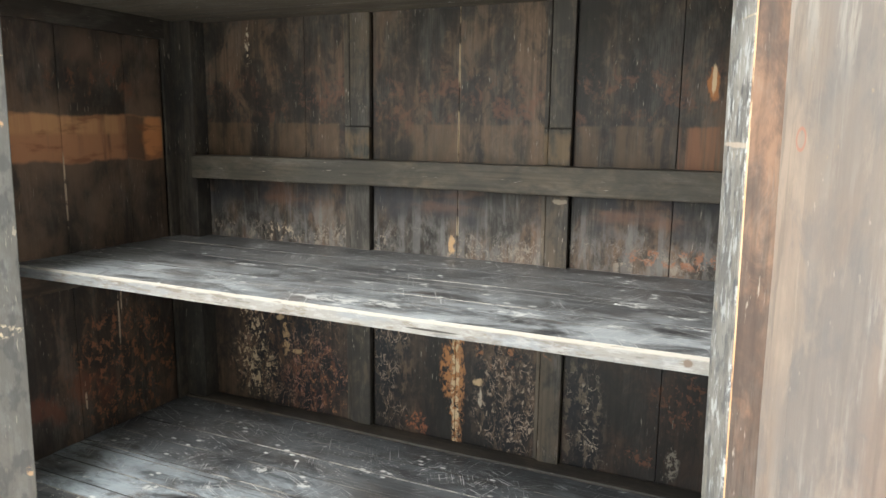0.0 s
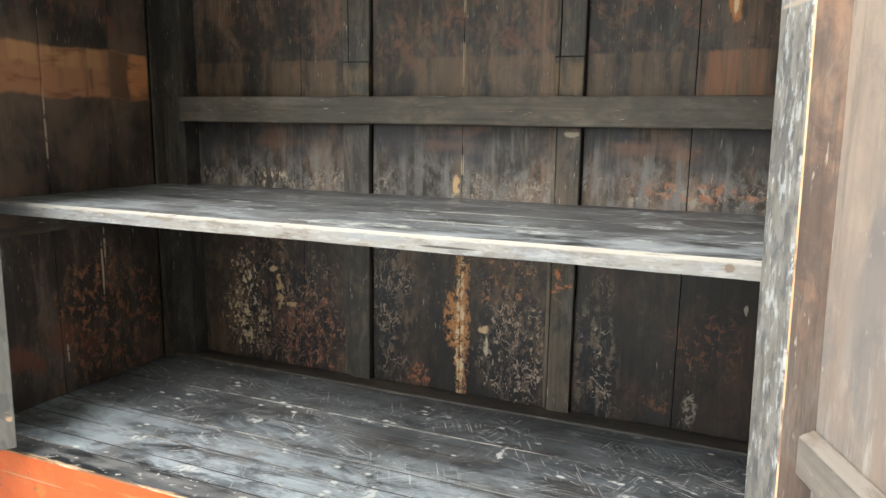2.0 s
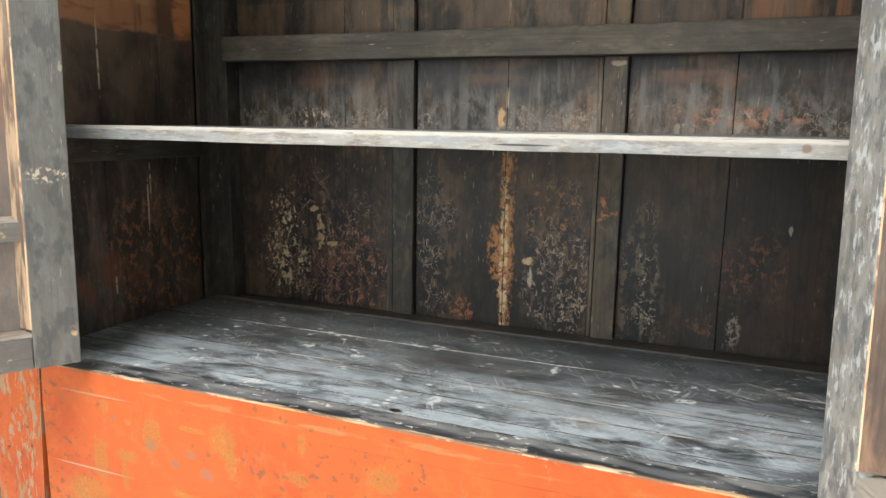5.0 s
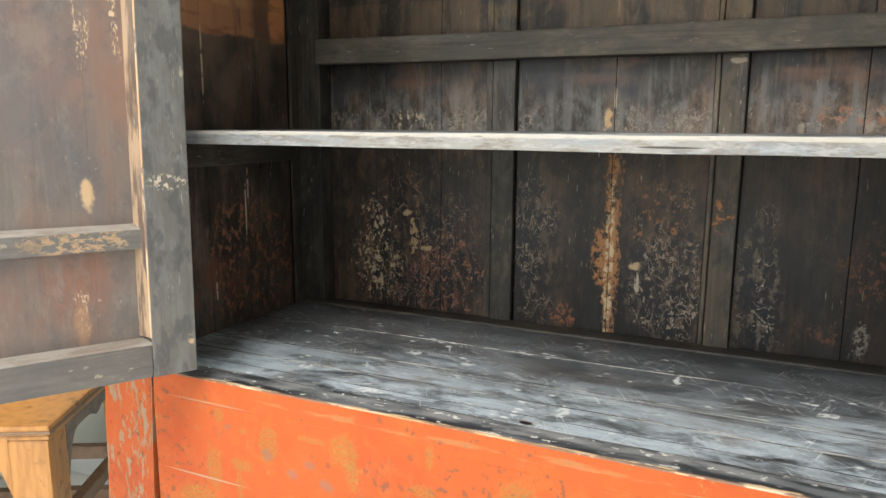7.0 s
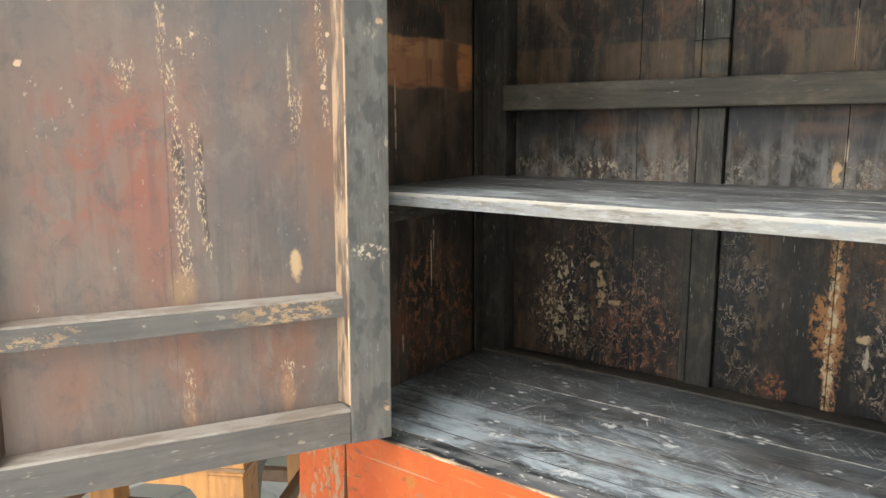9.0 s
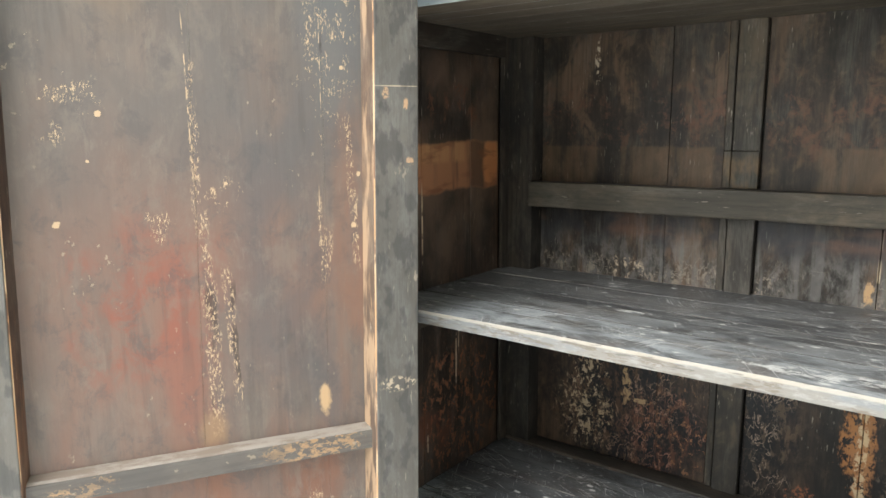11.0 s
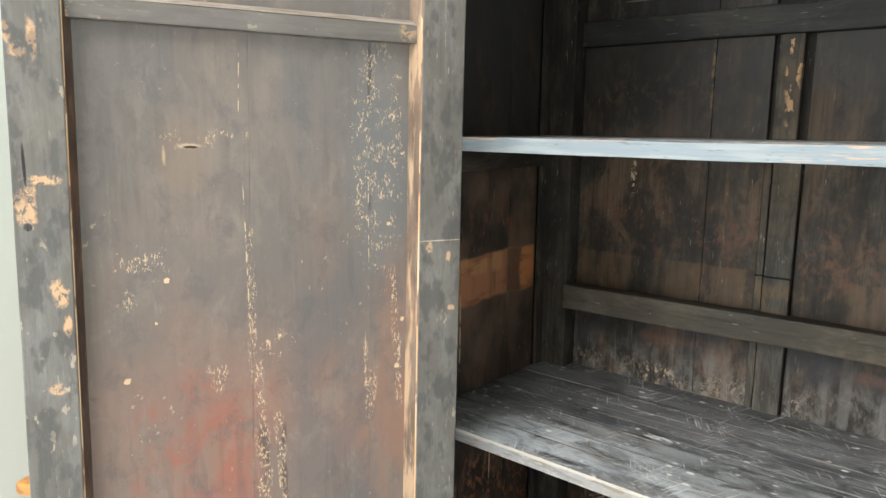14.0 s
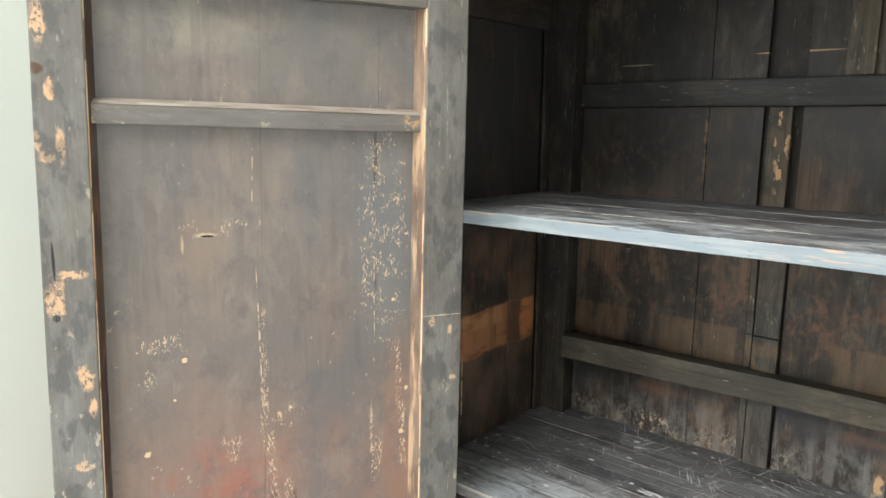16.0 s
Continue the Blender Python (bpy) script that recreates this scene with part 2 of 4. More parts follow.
def flaking(name, spots, islands, tone=(0.098, 0.062, 0.040)):
    """Lacquer that flakes off its ochre ground. spots: centre x, z, radii, colour, lowest noise that shows (0: all), raggedness.
    islands: places where the ground lies bare between scraps of black lacquer."""
    m = dark_wood(name, "z", (0.017, 0.0145, 0.0125), tone, worn=0.85, dust=0.10, rough=0.5, spec=0.28)
    for i, (x, z, rx, rz, color) in enumerate(islands):
        b = m.blob((x, 1.345, z), (rx, 0.3, rz), 0.45, (18, 18, 18), 60 + i, 0.35)
        m.layer(m.mul(b, m.step(m.noise((16, 20, 10), 4, 66 + i), 0.40, 0.60)), (0.012, 0.0125, 0.014), 0.4, 0.9)
        m.layer(m.mul(b, m.step(m.noise((64, 20, 30), 9, 70 + i, 0.4, rough=0.72), 0.50, 0.56)), color, 0.7, 0.75)
        m.layer(m.mul(b, m.step(m.noise((70, 20, 40), 8, 80 + i, 0.3, rough=0.70), 0.52, 0.55)), (0.011, 0.011, 0.0115), 0.4, 0.9)
        m.layer(m.mul(b, m.curls((62, 20, 40), 0.020, 84 + i), m.step(m.noise((24, 20, 16), 3, 88 + i), 0.44, 0.56)), tuple(min(0.5, c * 2.3 + 0.05) for c in color), 0.7, 0.85)
    for i, (x, z, rx, rz, color, lo, ragged) in enumerate(spots):
        b = m.blob((x, 1.345, z), (rx, 0.3, rz), ragged, (24, 24, 24) if rx > 0.03 else (90, 20, 50), 5 + i)
        if lo:
            b = m.mul(b, m.step(m.noise((95, 20, 72), 9, 8 + i, 0.3, rough=0.72), lo, lo + 0.025))
        m.layer(b, color, 0.75, 0.92)
    return m.done(0.9)


MAT["back_left"] = flaking("left_board_flaking", (
    (-0.775, 0.77, 0.045, 0.10, (0.50, 0.38, 0.25), 0.548, 0.6), (-0.77, 0.72, 0.06, 0.05, (0.46, 0.34, 0.21), 0.55, 0.6), (-0.60, 0.72, 0.06, 0.08, (0.30, 0.145, 0.075), 0.57, 0.6),
    (-0.69, 0.80, 0.009, 0.035, (0.38, 0.25, 0.13), 0.47, 1.1), (-0.705, 0.845, 0.009, 0.007, (0.40, 0.28, 0.16), 0, 0.9), (-0.665, 0.775, 0.020, 0.005, (0.38, 0.26, 0.14), 0.46, 1.0), (-0.775, 0.86, 0.025, 0.03, (0.34, 0.23, 0.15), 0.56, 0.6)),
    ((-0.70, 0.76, 0.13, 0.14, (0.105, 0.060, 0.035)), (-0.62, 0.72, 0.08, 0.08, (0.125, 0.055, 0.032))))
MAT["back_middle"] = flaking("middle_board_flaking", (
    (-0.20, 0.72, 0.06, 0.10, (0.30, 0.23, 0.17), 0.575, 0.5), (-0.22, 0.86, 0.05, 0.06, (0.26, 0.12, 0.06), 0.57, 0.6),
    (-0.312, 0.785, 0.024, 0.055, OCHRE, 0.47, 0.7), (-0.303, 0.80, 0.014, 0.17, (0.34, 0.16, 0.07), 0.46, 0.7), (-0.305, 0.77, 0.008, 0.16, CREAM, 0.475, 0.8),
    (-0.259, 0.774, 0.0085, 0.008, (0.50, 0.35, 0.20), 0, 0.8), (-0.256, 0.742, 0.004, 0.018, (0.44, 0.36, 0.27), 0.44, 0.8), (-0.385, 0.672, 0.022, 0.020, (0.26, 0.10, 0.05), 0.50, 0.9)),
    ((-0.20, 0.76, 0.07, 0.14, (0.120, 0.082, 0.056)), (-0.44, 0.79, 0.045, 0.15, (0.110, 0.075, 0.052))))
# right bay: darker tone than the other two, the door's shade put into it
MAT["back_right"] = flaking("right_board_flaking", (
    (0.04, 0.69, 0.028, 0.016, (0.12, 0.055, 0.033), 0.50, 0.8), (0.09, 0.69, 0.010, 0.03, (0.20, 0.175, 0.14), 0.50, 0.6), (0.16, 0.86, 0.0025, 0.007, (0.30, 0.27, 0.22), 0, 0.8), (0.11, 0.80, 0.05, 0.06, (0.11, 0.05, 0.03), 0.54, 0.6)),
    ((-0.065, 0.73, 0.035, 0.13, (0.125, 0.095, 0.068)),), (0.060, 0.036, 0.024))
m = dark_wood("batten_lacquer", "z", (0.046, 0.042, 0.036), (0.130, 0.100, 0.070), 0.4, 0.5, 0.6, 0.7, spec=0.2)
m.layer(m.mul(m.blob((-0.506, 1.338, 1.57), (0.012, 0.3, 0.07), 0.5, (30, 20, 30), 1), m.step(m.noise((80, 20, 40), 4, 50), 0.56, 0.60)), (0.52, 0.32, 0.17), 0.8)
m.layer(m.mul(m.blob((-0.122, 1.338, 0.87), (0.022, 0.3, 0.025), 0.6, (30, 20, 30), 2), m.step(m.noise((50, 20, 50), 4, 51), 0.50, 0.56)), (0.36, 0.15, 0.07), 0.8)
m.layer(m.blob((-0.118, 1.338, 1.118), (0.011, 0.3, 0.005), 0.9, (70, 20, 70), 3), (0.28, 0.23, 0.17), 0.8)
m.layer(m.mul(m.blob((-0.3, 1.338, 1.20), (0.5, 0.3, 0.03), 0.2, (30, 20, 30), 4), m.step(m.noise((40, 20, 20), 5, 52), 0.42, 0.6)), (0.17, 0.115, 0.065), 0.6, 0.7)
MAT["batten"] = m.done(0.5)
MAT["rail"] = dark_wood("grey_rail_wood", "x", (0.060, 0.053, 0.042), (0.125, 0.100, 0.070), 0.35, 0.55, 0.6, 0.8, (0.22, 0.20, 0.165), spec=0.25).done(0.6)
m = dark_wood("side_panel_lacquer", "z", (0.024, 0.0195, 0.016), (0.100, 0.062, 0.040), worn=0.9, rough=0.45, spec=0.35)
m.layer(m.mul(m.between(2, 0.99, 1.39, 0.03, 0.03, (9, 9, 9)), m.step(m.noise((20, 9, 6), 6, 60, 0.3), 0.40, 0.62)), (0.15, 0.098, 0.066), 0.42, 0.7)
# near-black above the upper shelf
m.layer(m.mul(m.step(m.axis(2), 1.38, 1.46), m.step(m.noise((9, 9, 5), 5, 61), 0.30, 0.55)), (0.030, 0.031, 0.030), 0.42, 0.8)
edge = m.mul(m.between(2, 1.170, 1.2535, 0.004, 0.013, (10, 16, 4), 3), m.between(1, 0.90, 1.278, 0.003))
m.layer(m.mul(edge, m.step(m.noise((20, 34, 4), 4, 7), 0.22, 0.50)), (0.33, 0.150, 0.075), 0.45, 0.9)
m.layer(m.mul(edge, m.step(m.axis(2), 1.214, 1.224), m.step(m.noise((20, 60, 5), 4, 17), 0.3, 0.6)), (0.40, 0.215, 0.100), 0.45, 0.8)
m.layer(m.mul(edge, m.blob((-0.937, 1.212, 1.21), (0.3, 0.021, 0.3), 0.25, (20, 20, 8), 14)), (0.075, 0.045, 0.03), 0.5, 0.8)
m.layer(m.mul(edge, m.blob((-0.937, 1.255, 1.213), (0.3, 0.025, 0.05), 0.15, (20, 20, 20), 4)), (0.50, 0.20, 0.075), 0.45, 0.8)
m.layer(m.mul(edge, m.step(m.noise((20, 12, 40), 5, 8), 0.52, 0.68)), (0.17, 0.07, 0.035), 0.45, 0.8)
m.layer(m.mul(m.blob((-0.937, 1.13, 1.315), (0.3, 0.10, 0.05), 0.6, (16, 16, 16), 5), m.step(m.noise((30, 40, 30), 9, 9, 0.30, rough=0.74), 0.50, 0.62)), (0.14, 0.062, 0.035), 0.5, 0.8)
m.layer(m.mul(m.blob((-0.937, 1.16, 0.77), (0.3, 0.12, 0.12), 0.4, (12, 12, 12), 6), m.step(m.noise((30, 62, 46), 9, 10, 0.30, rough=0.74), 0.52, 0.57)), (0.23, 0.100, 0.050), 0.7, 0.85)
m.layer(m.mul(m.blob((-0.937, 1.02, 0.74), (0.3, 0.10, 0.04), 0.4, (12, 12, 12), 7, 0.5), m.step(m.noise((30, 30, 20), 5, 11), 0.40, 0.6)), (0.13, 0.045, 0.024), 0.6, 0.7)
for k, (yy, zz, rz) in enumerate(((1.06, 0.73, 0.028), (1.145, 0.86, 0.05), (1.152, 0.91, 0.035), (1.05, 1.12, 0.07))):
    m.layer(m.mul(m.blob((-0.937, yy, zz), (0.3, 0.0022, rz), 0.3, (30, 60, 20), 8 + k), m.step(m.noise((20, 20, 50), 3, 12 + k), 0.42, 0.5)), (0.44, 0.34, 0.24), 0.8, 0.8)
MAT["side"] = m.done(0.5)
MAT["frame"] = dark_wood("frame_lacquer", "z", (0.026, 0.0240, 0.0215), (0.080, 0.063, 0.048), worn=0.7, dust=0.2, rough=0.6, spec=0.2).done(0.5)
MAT["frame_y"] = dark_wood("cross_rail_lacquer", "y", (0.030, 0.025, 0.020), (0.085, 0.055, 0.036), worn=0.6, rough=0.6, spec=0.2).done(0.5)
MAT["strip"] = dark_wood("floor_strip_lacquer", "x", (0.038, 0.034, 0.029), (0.100, 0.080, 0.060), worn=0.7, dust=0.25, rough=0.55, spec=0.25).done(0.5)
MAT["frame_x"] = dark_wood("long_rail_lacquer", "x", (0.030, 0.031, 0.030), (0.075, 0.062, 0.048), worn=0.6, dust=0.15, rough=0.55, spec=0.25).done(0.5)


def plank_wood(name, bright, grey, y0, y1):
    """Shelf and floor planks: black lacquer rubbed grey, with chalky scrapes along the grain. The grey weakens from y0
    at the front to y1.
    """
    m = dark_wood(name, "x", (0.028, 0.0285, 0.029), (0.078, 0.072, 0.066), 0.0, 0.0, 0.40, 0.8, vary=0.35, grainy=0.3)
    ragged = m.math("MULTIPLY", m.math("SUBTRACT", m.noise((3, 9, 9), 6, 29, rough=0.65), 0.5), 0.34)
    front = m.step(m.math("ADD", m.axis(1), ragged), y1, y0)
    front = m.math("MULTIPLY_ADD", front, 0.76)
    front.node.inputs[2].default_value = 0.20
    haze = m.noise((3.2, 7, 7), 6, 13, 0.4, rough=0.6)
    cloud = m.noise((11, 26, 20), 9, 28, 0.5, rough=0.68)
    lines = m.noise((1.6, 210, 60), 5, 14, rough=0.65)
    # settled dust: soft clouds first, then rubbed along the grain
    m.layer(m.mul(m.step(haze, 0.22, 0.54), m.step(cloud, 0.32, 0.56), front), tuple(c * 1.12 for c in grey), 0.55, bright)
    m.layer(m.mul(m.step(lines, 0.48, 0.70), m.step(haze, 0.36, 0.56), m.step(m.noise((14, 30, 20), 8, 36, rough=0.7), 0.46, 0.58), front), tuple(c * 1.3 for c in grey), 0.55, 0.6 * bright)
    m.layer(m.mul(m.step(m.noise((9, 20, 20), 10, 31, 0.5, rough=0.76), 0.48, 0.60)), (0.024, 0.026, 0.029), 0.36, 0.62)
    m.layer(m.mul(m.step(m.noise((7, 11, 9), 6, 32, 0.3, rough=0.66), 0.52, 0.66), front), (0.150, 0.125, 0.108), 0.5, 0.45)
    m.layer(m.mul(m.step(m.noise((2.0, 380, 60), 4, 30), 0.60, 0.65)), (0.016, 0.016, 0.017), 0.4, 0.55)
    # long pale scores, short knocks in every direction, dabs of plaster
    m.layer(m.mul(m.step(m.noise((0.9, 520, 60), 4, 19), 0.615, 0.645), m.step(m.noise((2, 9, 9), 3, 20), 0.46, 0.56)), (0.42, 0.42, 0.40), 0.6, 0.7)
    for k, (deg, fine) in enumerate(((24, 420), (-33, 460), (62, 400), (-70, 480))):
        m.layer(m.mul(m.step(m.turned(deg, (13, fine, 60), 2, 33 + k), 0.635, 0.665), m.step(m.noise((9, 10, 9), 3, 40 + k), 0.51, 0.58)), (0.48, 0.49, 0.48), 0.65, 0.7)
    m.layer(m.mul(m.step(m.cells((30, 55, 30), 2), 0.24, 0.12), m.step(m.noise((16, 22, 9), 3, 16), 0.51, 0.57)), (0.54, 0.55, 0.53), 0.7, 0.9)
    m.layer(m.mul(m.step(m.cells((85, 120, 60), 5), 0.26, 0.14), m.step(m.noise((12, 16, 9), 3, 17), 0.50, 0.58)), (0.44, 0.45, 0.44), 0.7, 0.6)
    m.relief(cloud, 0.4).relief(lines, 0.8)
    return m


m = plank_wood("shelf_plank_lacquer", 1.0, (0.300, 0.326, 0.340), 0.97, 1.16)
for k, (x, y, rx, ry) in enumerate(((-0.333, 0.975, 0.055, 0.016), (-0.26, 0.985, 0.05, 0.012), (-0.078, 1.02, 0.030, 0.014), (0.047, 1.134, 0.028, 0.014), (0.044, 1.018, 0.016, 0.007), (0.111, 1.087, 0.016, 0.008), (0.15, 1.05, 0.03, 0.01), (-0.60, 1.12, 0.02, 0.008))):
    m.layer(m.mul(m.blob((x, y, 1.006), (rx, ry, 0.1), 1.0, (40, 60, 40), 3 + k), m.step(m.noise((60, 150, 60), 8, 60 + k, rough=0.72), 0.47, 0.54)), (0.60, 0.61, 0.59), 0.7, 0.75)
MAT["shelf"] = m.done(0.7)
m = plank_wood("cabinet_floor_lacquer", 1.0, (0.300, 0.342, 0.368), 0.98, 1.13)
for k, (x, y, rx, ry) in enumerate(((-0.279, 0.969, 0.007, 0.020), (-0.157, 1.15, 0.006, 0.022), (-0.544, 0.925, 0.02, 0.009), (-0.463, 1.083, 0.010, 0.006), (-0.56, 1.097, 0.012, 0.008), (0.035, 1.096, 0.014, 0.008), (-0.686, 0.969, 0.012, 0.008))):
    m.layer(m.mul(m.blob((x, y, 0.65), (rx, ry, 0.1), 0.9, (90, 90, 40), 3 + k), m.step(m.noise((150, 150, 60), 5, 50 + k), 0.40, 0.50)), (0.50, 0.51, 0.49), 0.7, 0.85)
m.layer(m.blob((-0.309, 0.912, 0.65), (0.012, 0.008, 0.1), 0.5, (60, 60, 40), 20), (0.22, 0.19, 0.15), 0.7, 0.6)
m.layer(m.blob((-0.311, 0.911, 0.65), (0.009, 0.005, 0.1), 0.4, (60, 60, 40), 21), (0.008, 0.008, 0.008), 0.5)
MAT["floorplank"] = m.done(0.7)
MAT["underside"] = dark_wood("bare_brown_underside", "x", (0.085, 0.068, 0.050), (0.170, 0.135, 0.098), 0.3, 0.3, 0.7, 0.8, spec=0.2).done(0.6)
m = Mat("worn_shelf_edge", 0.6)
m.layer(None, (0.200, 0.188, 0.168))
# blue-grey patches: the sky's reflection painted over the worn edge
m.layer(m.step(m.noise((7, 40, 30), 6, 11, rough=0.65), 0.46, 0.58), (0.165, 0.178, 0.190), 0.55, 0.75)
m.layer(m.step(m.noise((18, 40, 70), 8, 1, rough=0.72), 0.48, 0.60), (0.12, 0.090, 0.062), 0.6, 0.65)
m.layer(m.mul(m.step(m.noise((30, 40, 120), 7, 8, rough=0.72), 0.50, 0.60)), (0.28, 0.275, 0.262), 0.6, 0.6)
m.layer(m.mul(m.between(2, 1.0010, 1.02, 0.0012, 0.002, (30, 30, 30))), (0.39, 0.355, 0.30), 0.6, 0.7)
m.layer(m.step(m.noise((26, 60, 200), 4, 2), 0.6, 0.68), (0.09, 0.08, 0.07), 0.5, 0.6)
m.relief(m.noise((20, 200, 300), 4, 3), 1.0)
m.layer(m.blob((-0.162, 0.94, 0.9925), (0.034, 0.2, 0.0013), 0.15, (40, 40, 40), 4), (0.03, 0.025, 0.02), 0.6)
m.layer(m.blob((0.137, 0.94, 0.996), (0.0045, 0.2, 0.0045), 0.3, (90, 90, 90), 9), (0.12, 0.085, 0.06), 0.6)
MAT["edge"] = m.done(0.6)
m = Mat("worn_blue_grey_shelf_edge", 0.55)
m.layer(None, (0.150, 0.182, 0.202))
m.layer(m.step(m.noise((9, 60, 120), 5, 5), 0.46, 0.62), (0.215, 0.235, 0.240), 0.6, 0.7)
m.layer(m.mul(m.step(m.noise((14, 60, 220), 4, 6), 0.58, 0.66)), (0.40, 0.26, 0.16), 0.6, 0.7)
m.layer(m.step(m.noise((40, 60, 260), 4, 7), 0.63, 0.70), (0.09, 0.08, 0.07), 0.5, 0.6)
m.relief(m.noise((20, 200, 300), 4, 3), 1.0)
MAT["edge_blue"] = m.done(0.6)
m = Mat("bare_ochre_edge", 0.7)
m.layer(None, (0.36, 0.21, 0.10))
m.layer(m.step(m.noise((10, 90, 90), 8, 1), 0.48, 0.60), (0.46, 0.37, 0.26), 0.6, 0.8)
m.layer(m.step(m.noise((18, 120, 40), 8, 2, rough=0.7), 0.47, 0.53), (0.12, 0.06, 0.035), 0.5, 0.85)
MAT["bare"] = m.done()
m = Mat("bare_upright_edge", 0.7)
m.layer(None, (0.46, 0.27, 0.14))
m.layer(m.step(m.noise((60, 60, 9), 8, 1), 0.44, 0.58), (0.52, 0.38, 0.24), 0.6, 0.8)
m.layer(m.step(m.noise((60, 60, 16), 8, 2), 0.52, 0.57), (0.13, 0.07, 0.045), 0.5, 0.85)
MAT["bare_upright"] = m.done()
m = Mat("rubbed_plank_edge", 0.55)
m.layer(None, (0.060, 0.058, 0.055))
m.layer(m.step(m.noise((4, 40, 40), 7, 1), 0.48, 0.60), (0.30, 0.285, 0.255), 0.6, 0.8)
m.layer(m.step(m.noise((30, 40, 40), 5, 2), 0.52, 0.60), (0.02, 0.02, 0.02), 0.5, 0.8)
MAT["plank_edge"] = m.done()
m = Mat("tan_rubbed_edge", 0.6)
m.layer(None, (0.40, 0.26, 0.15))
m.layer(m.step(m.noise((40, 40, 14), 5, 1), 0.45, 0.6), (0.45, 0.10, 0.03), 0.5, 0.7)
MAT["tan_edge"] = m.done()
m = Mat("black_worn_lip", 0.4)
m.layer(None, (0.024, 0.027, 0.030))
m.layer(m.step(m.noise((8, 50, 60), 8, 1), 0.46, 0.62), (0.13, 0.135, 0.14), 0.5, 0.8)
m.layer(m.mul(m.between(1, 0.872, 0.93, 0.006, 0.014, (20, 30, 30)), m.step(m.noise((16, 60, 60), 7, 4), 0.38, 0.6)), (0.22, 0.22, 0.215), 0.5, 0.75)
m.layer(m.mul(m.step(m.noise((70, 120, 60), 8, 2), 0.60, 0.63), m.step(m.noise((8, 20, 20), 3, 5), 0.44, 0.56)), (0.58, 0.56, 0.50), 0.7, 0.85)
m.layer(m.mul(m.between(1, 0.80, 0.8605, 0.0015, 0.006, (30, 30, 30)), m.step(m.noise((12, 20, 20), 6, 6), 0.46, 0.54)), (0.52, 0.38, 0.23), 0.7, 0.9)
m.layer(m.blob((-0.345, 0.845, 0.65), (0.03, 0.016, 0.1), 0.7, (40, 60, 40), 7), (0.66, 0.58, 0.46), 0.7)
MAT["lip"] = m.done()


def red_paint(name, seed=0.0, dirty=0.3):
    m = Mat(name, 0.5, 0.2)
    m.layer(None, (0.375, 0.074, 0.015))
    m.layer(m.step(m.noise((7, 7, 7), 5, seed + 1), 0.42, 0.68), (0.33, 0.050, 0.010), None, 0.8)
    m.layer(m.mul(m.step(m.noise((30, 30, 30), 9, seed + 2, 0.30, rough=0.74), 0.56, 0.68), m.step(m.noise((6, 6, 6), 3, seed + 3), 0.48, 0.6)), (0.22, 0.095, 0.032), 0.55, 0.7)
    m.layer(m.mul(m.step(m.noise((170, 60, 110), 9, seed + 4, 0.30, rough=0.74), 0.5, 0.58), m.step(m.noise((11, 11, 11), 4, seed + 5), 0.60, 0.66)), (0.36, 0.17, 0.045), 0.5, 0.7)
    m.layer(m.mul(m.step(m.noise((60, 60, 22), 4, seed + 6), 0.60, 0.66), m.step(m.noise((9, 9, 5), 3, seed + 7), 0.5, 0.58)), (0.22, 0.13, 0.07), 0.6, dirty)
    m.layer(m.mul(m.step(m.noise((26, 26, 26), 9, seed + 9, 0.2, rough=0.75), 0.50, 0.62)), (0.42, 0.100, 0.020), 0.42, 0.45)
    m.layer(m.mul(m.step(m.noise((90, 60, 90), 6, seed + 10), 0.60, 0.64), m.step(m.noise((6, 6, 6), 3, seed + 11), 0.46, 0.56)), (0.16, 0.060, 0.030), 0.5, 0.8)
    m.relief(m.noise((60, 60, 60), 5, seed + 8), 1.0)
    return m


m = red_paint("red_apron_paint")
gilt = m.step(m.noise((220, 60, 420), 6, 20, rough=0.7), 0.42, 0.54)
for k, (x, z, rx, rz) in enumerate(((-0.671, 0.572, 0.022, 0.034), (-0.545, 0.586, 0.026, 0.030), (-0.532, 0.555, 0.012, 0.026), (-0.772, 0.515, 0.020, 0.036), (-0.718, 0.530, 0.024, 0.012), (-0.725, 0.50, 0.008, 0.03), (-0.418, 0.606, 0.008, 0.020), (-0.426, 0.555, 0.026, 0.012),
                                    (-0.600, 0.592, 0.030, 0.005), (-0.760, 0.600, 0.012, 0.012), (-0.80, 0.455, 0.05, 0.03), (-0.62, 0.49, 0.02, 0.008), (-0.50, 0.49, 0.045, 0.02), (-0.30, 0.58, 0.03, 0.02), (-0.715, 0.583, 0.009, 0.005))):
    m.layer(m.mul(m.blob((x, 0.855, z), (rx * 0.8, 0.1, rz * 0.85), 0.45, (70, 30, 70), k), gilt), (0.25, 0.135, 0.03), 0.5, 0.7)
for k, (x, z, r) in enumerate(((-0.672, 0.556, 0.008), (-0.60, 0.555, 0.007), (-0.575, 0.53, 0.008), (-0.63, 0.535, 0.007), (-0.742, 0.585, 0.004))):
    m.layer(m.blob((x, 0.855, z), (r * 1.3, 0.1, r), 0.6, (60, 30, 60), 40 + k, 0.4), (0.22, 0.10, 0.06), 0.5, 0.7)
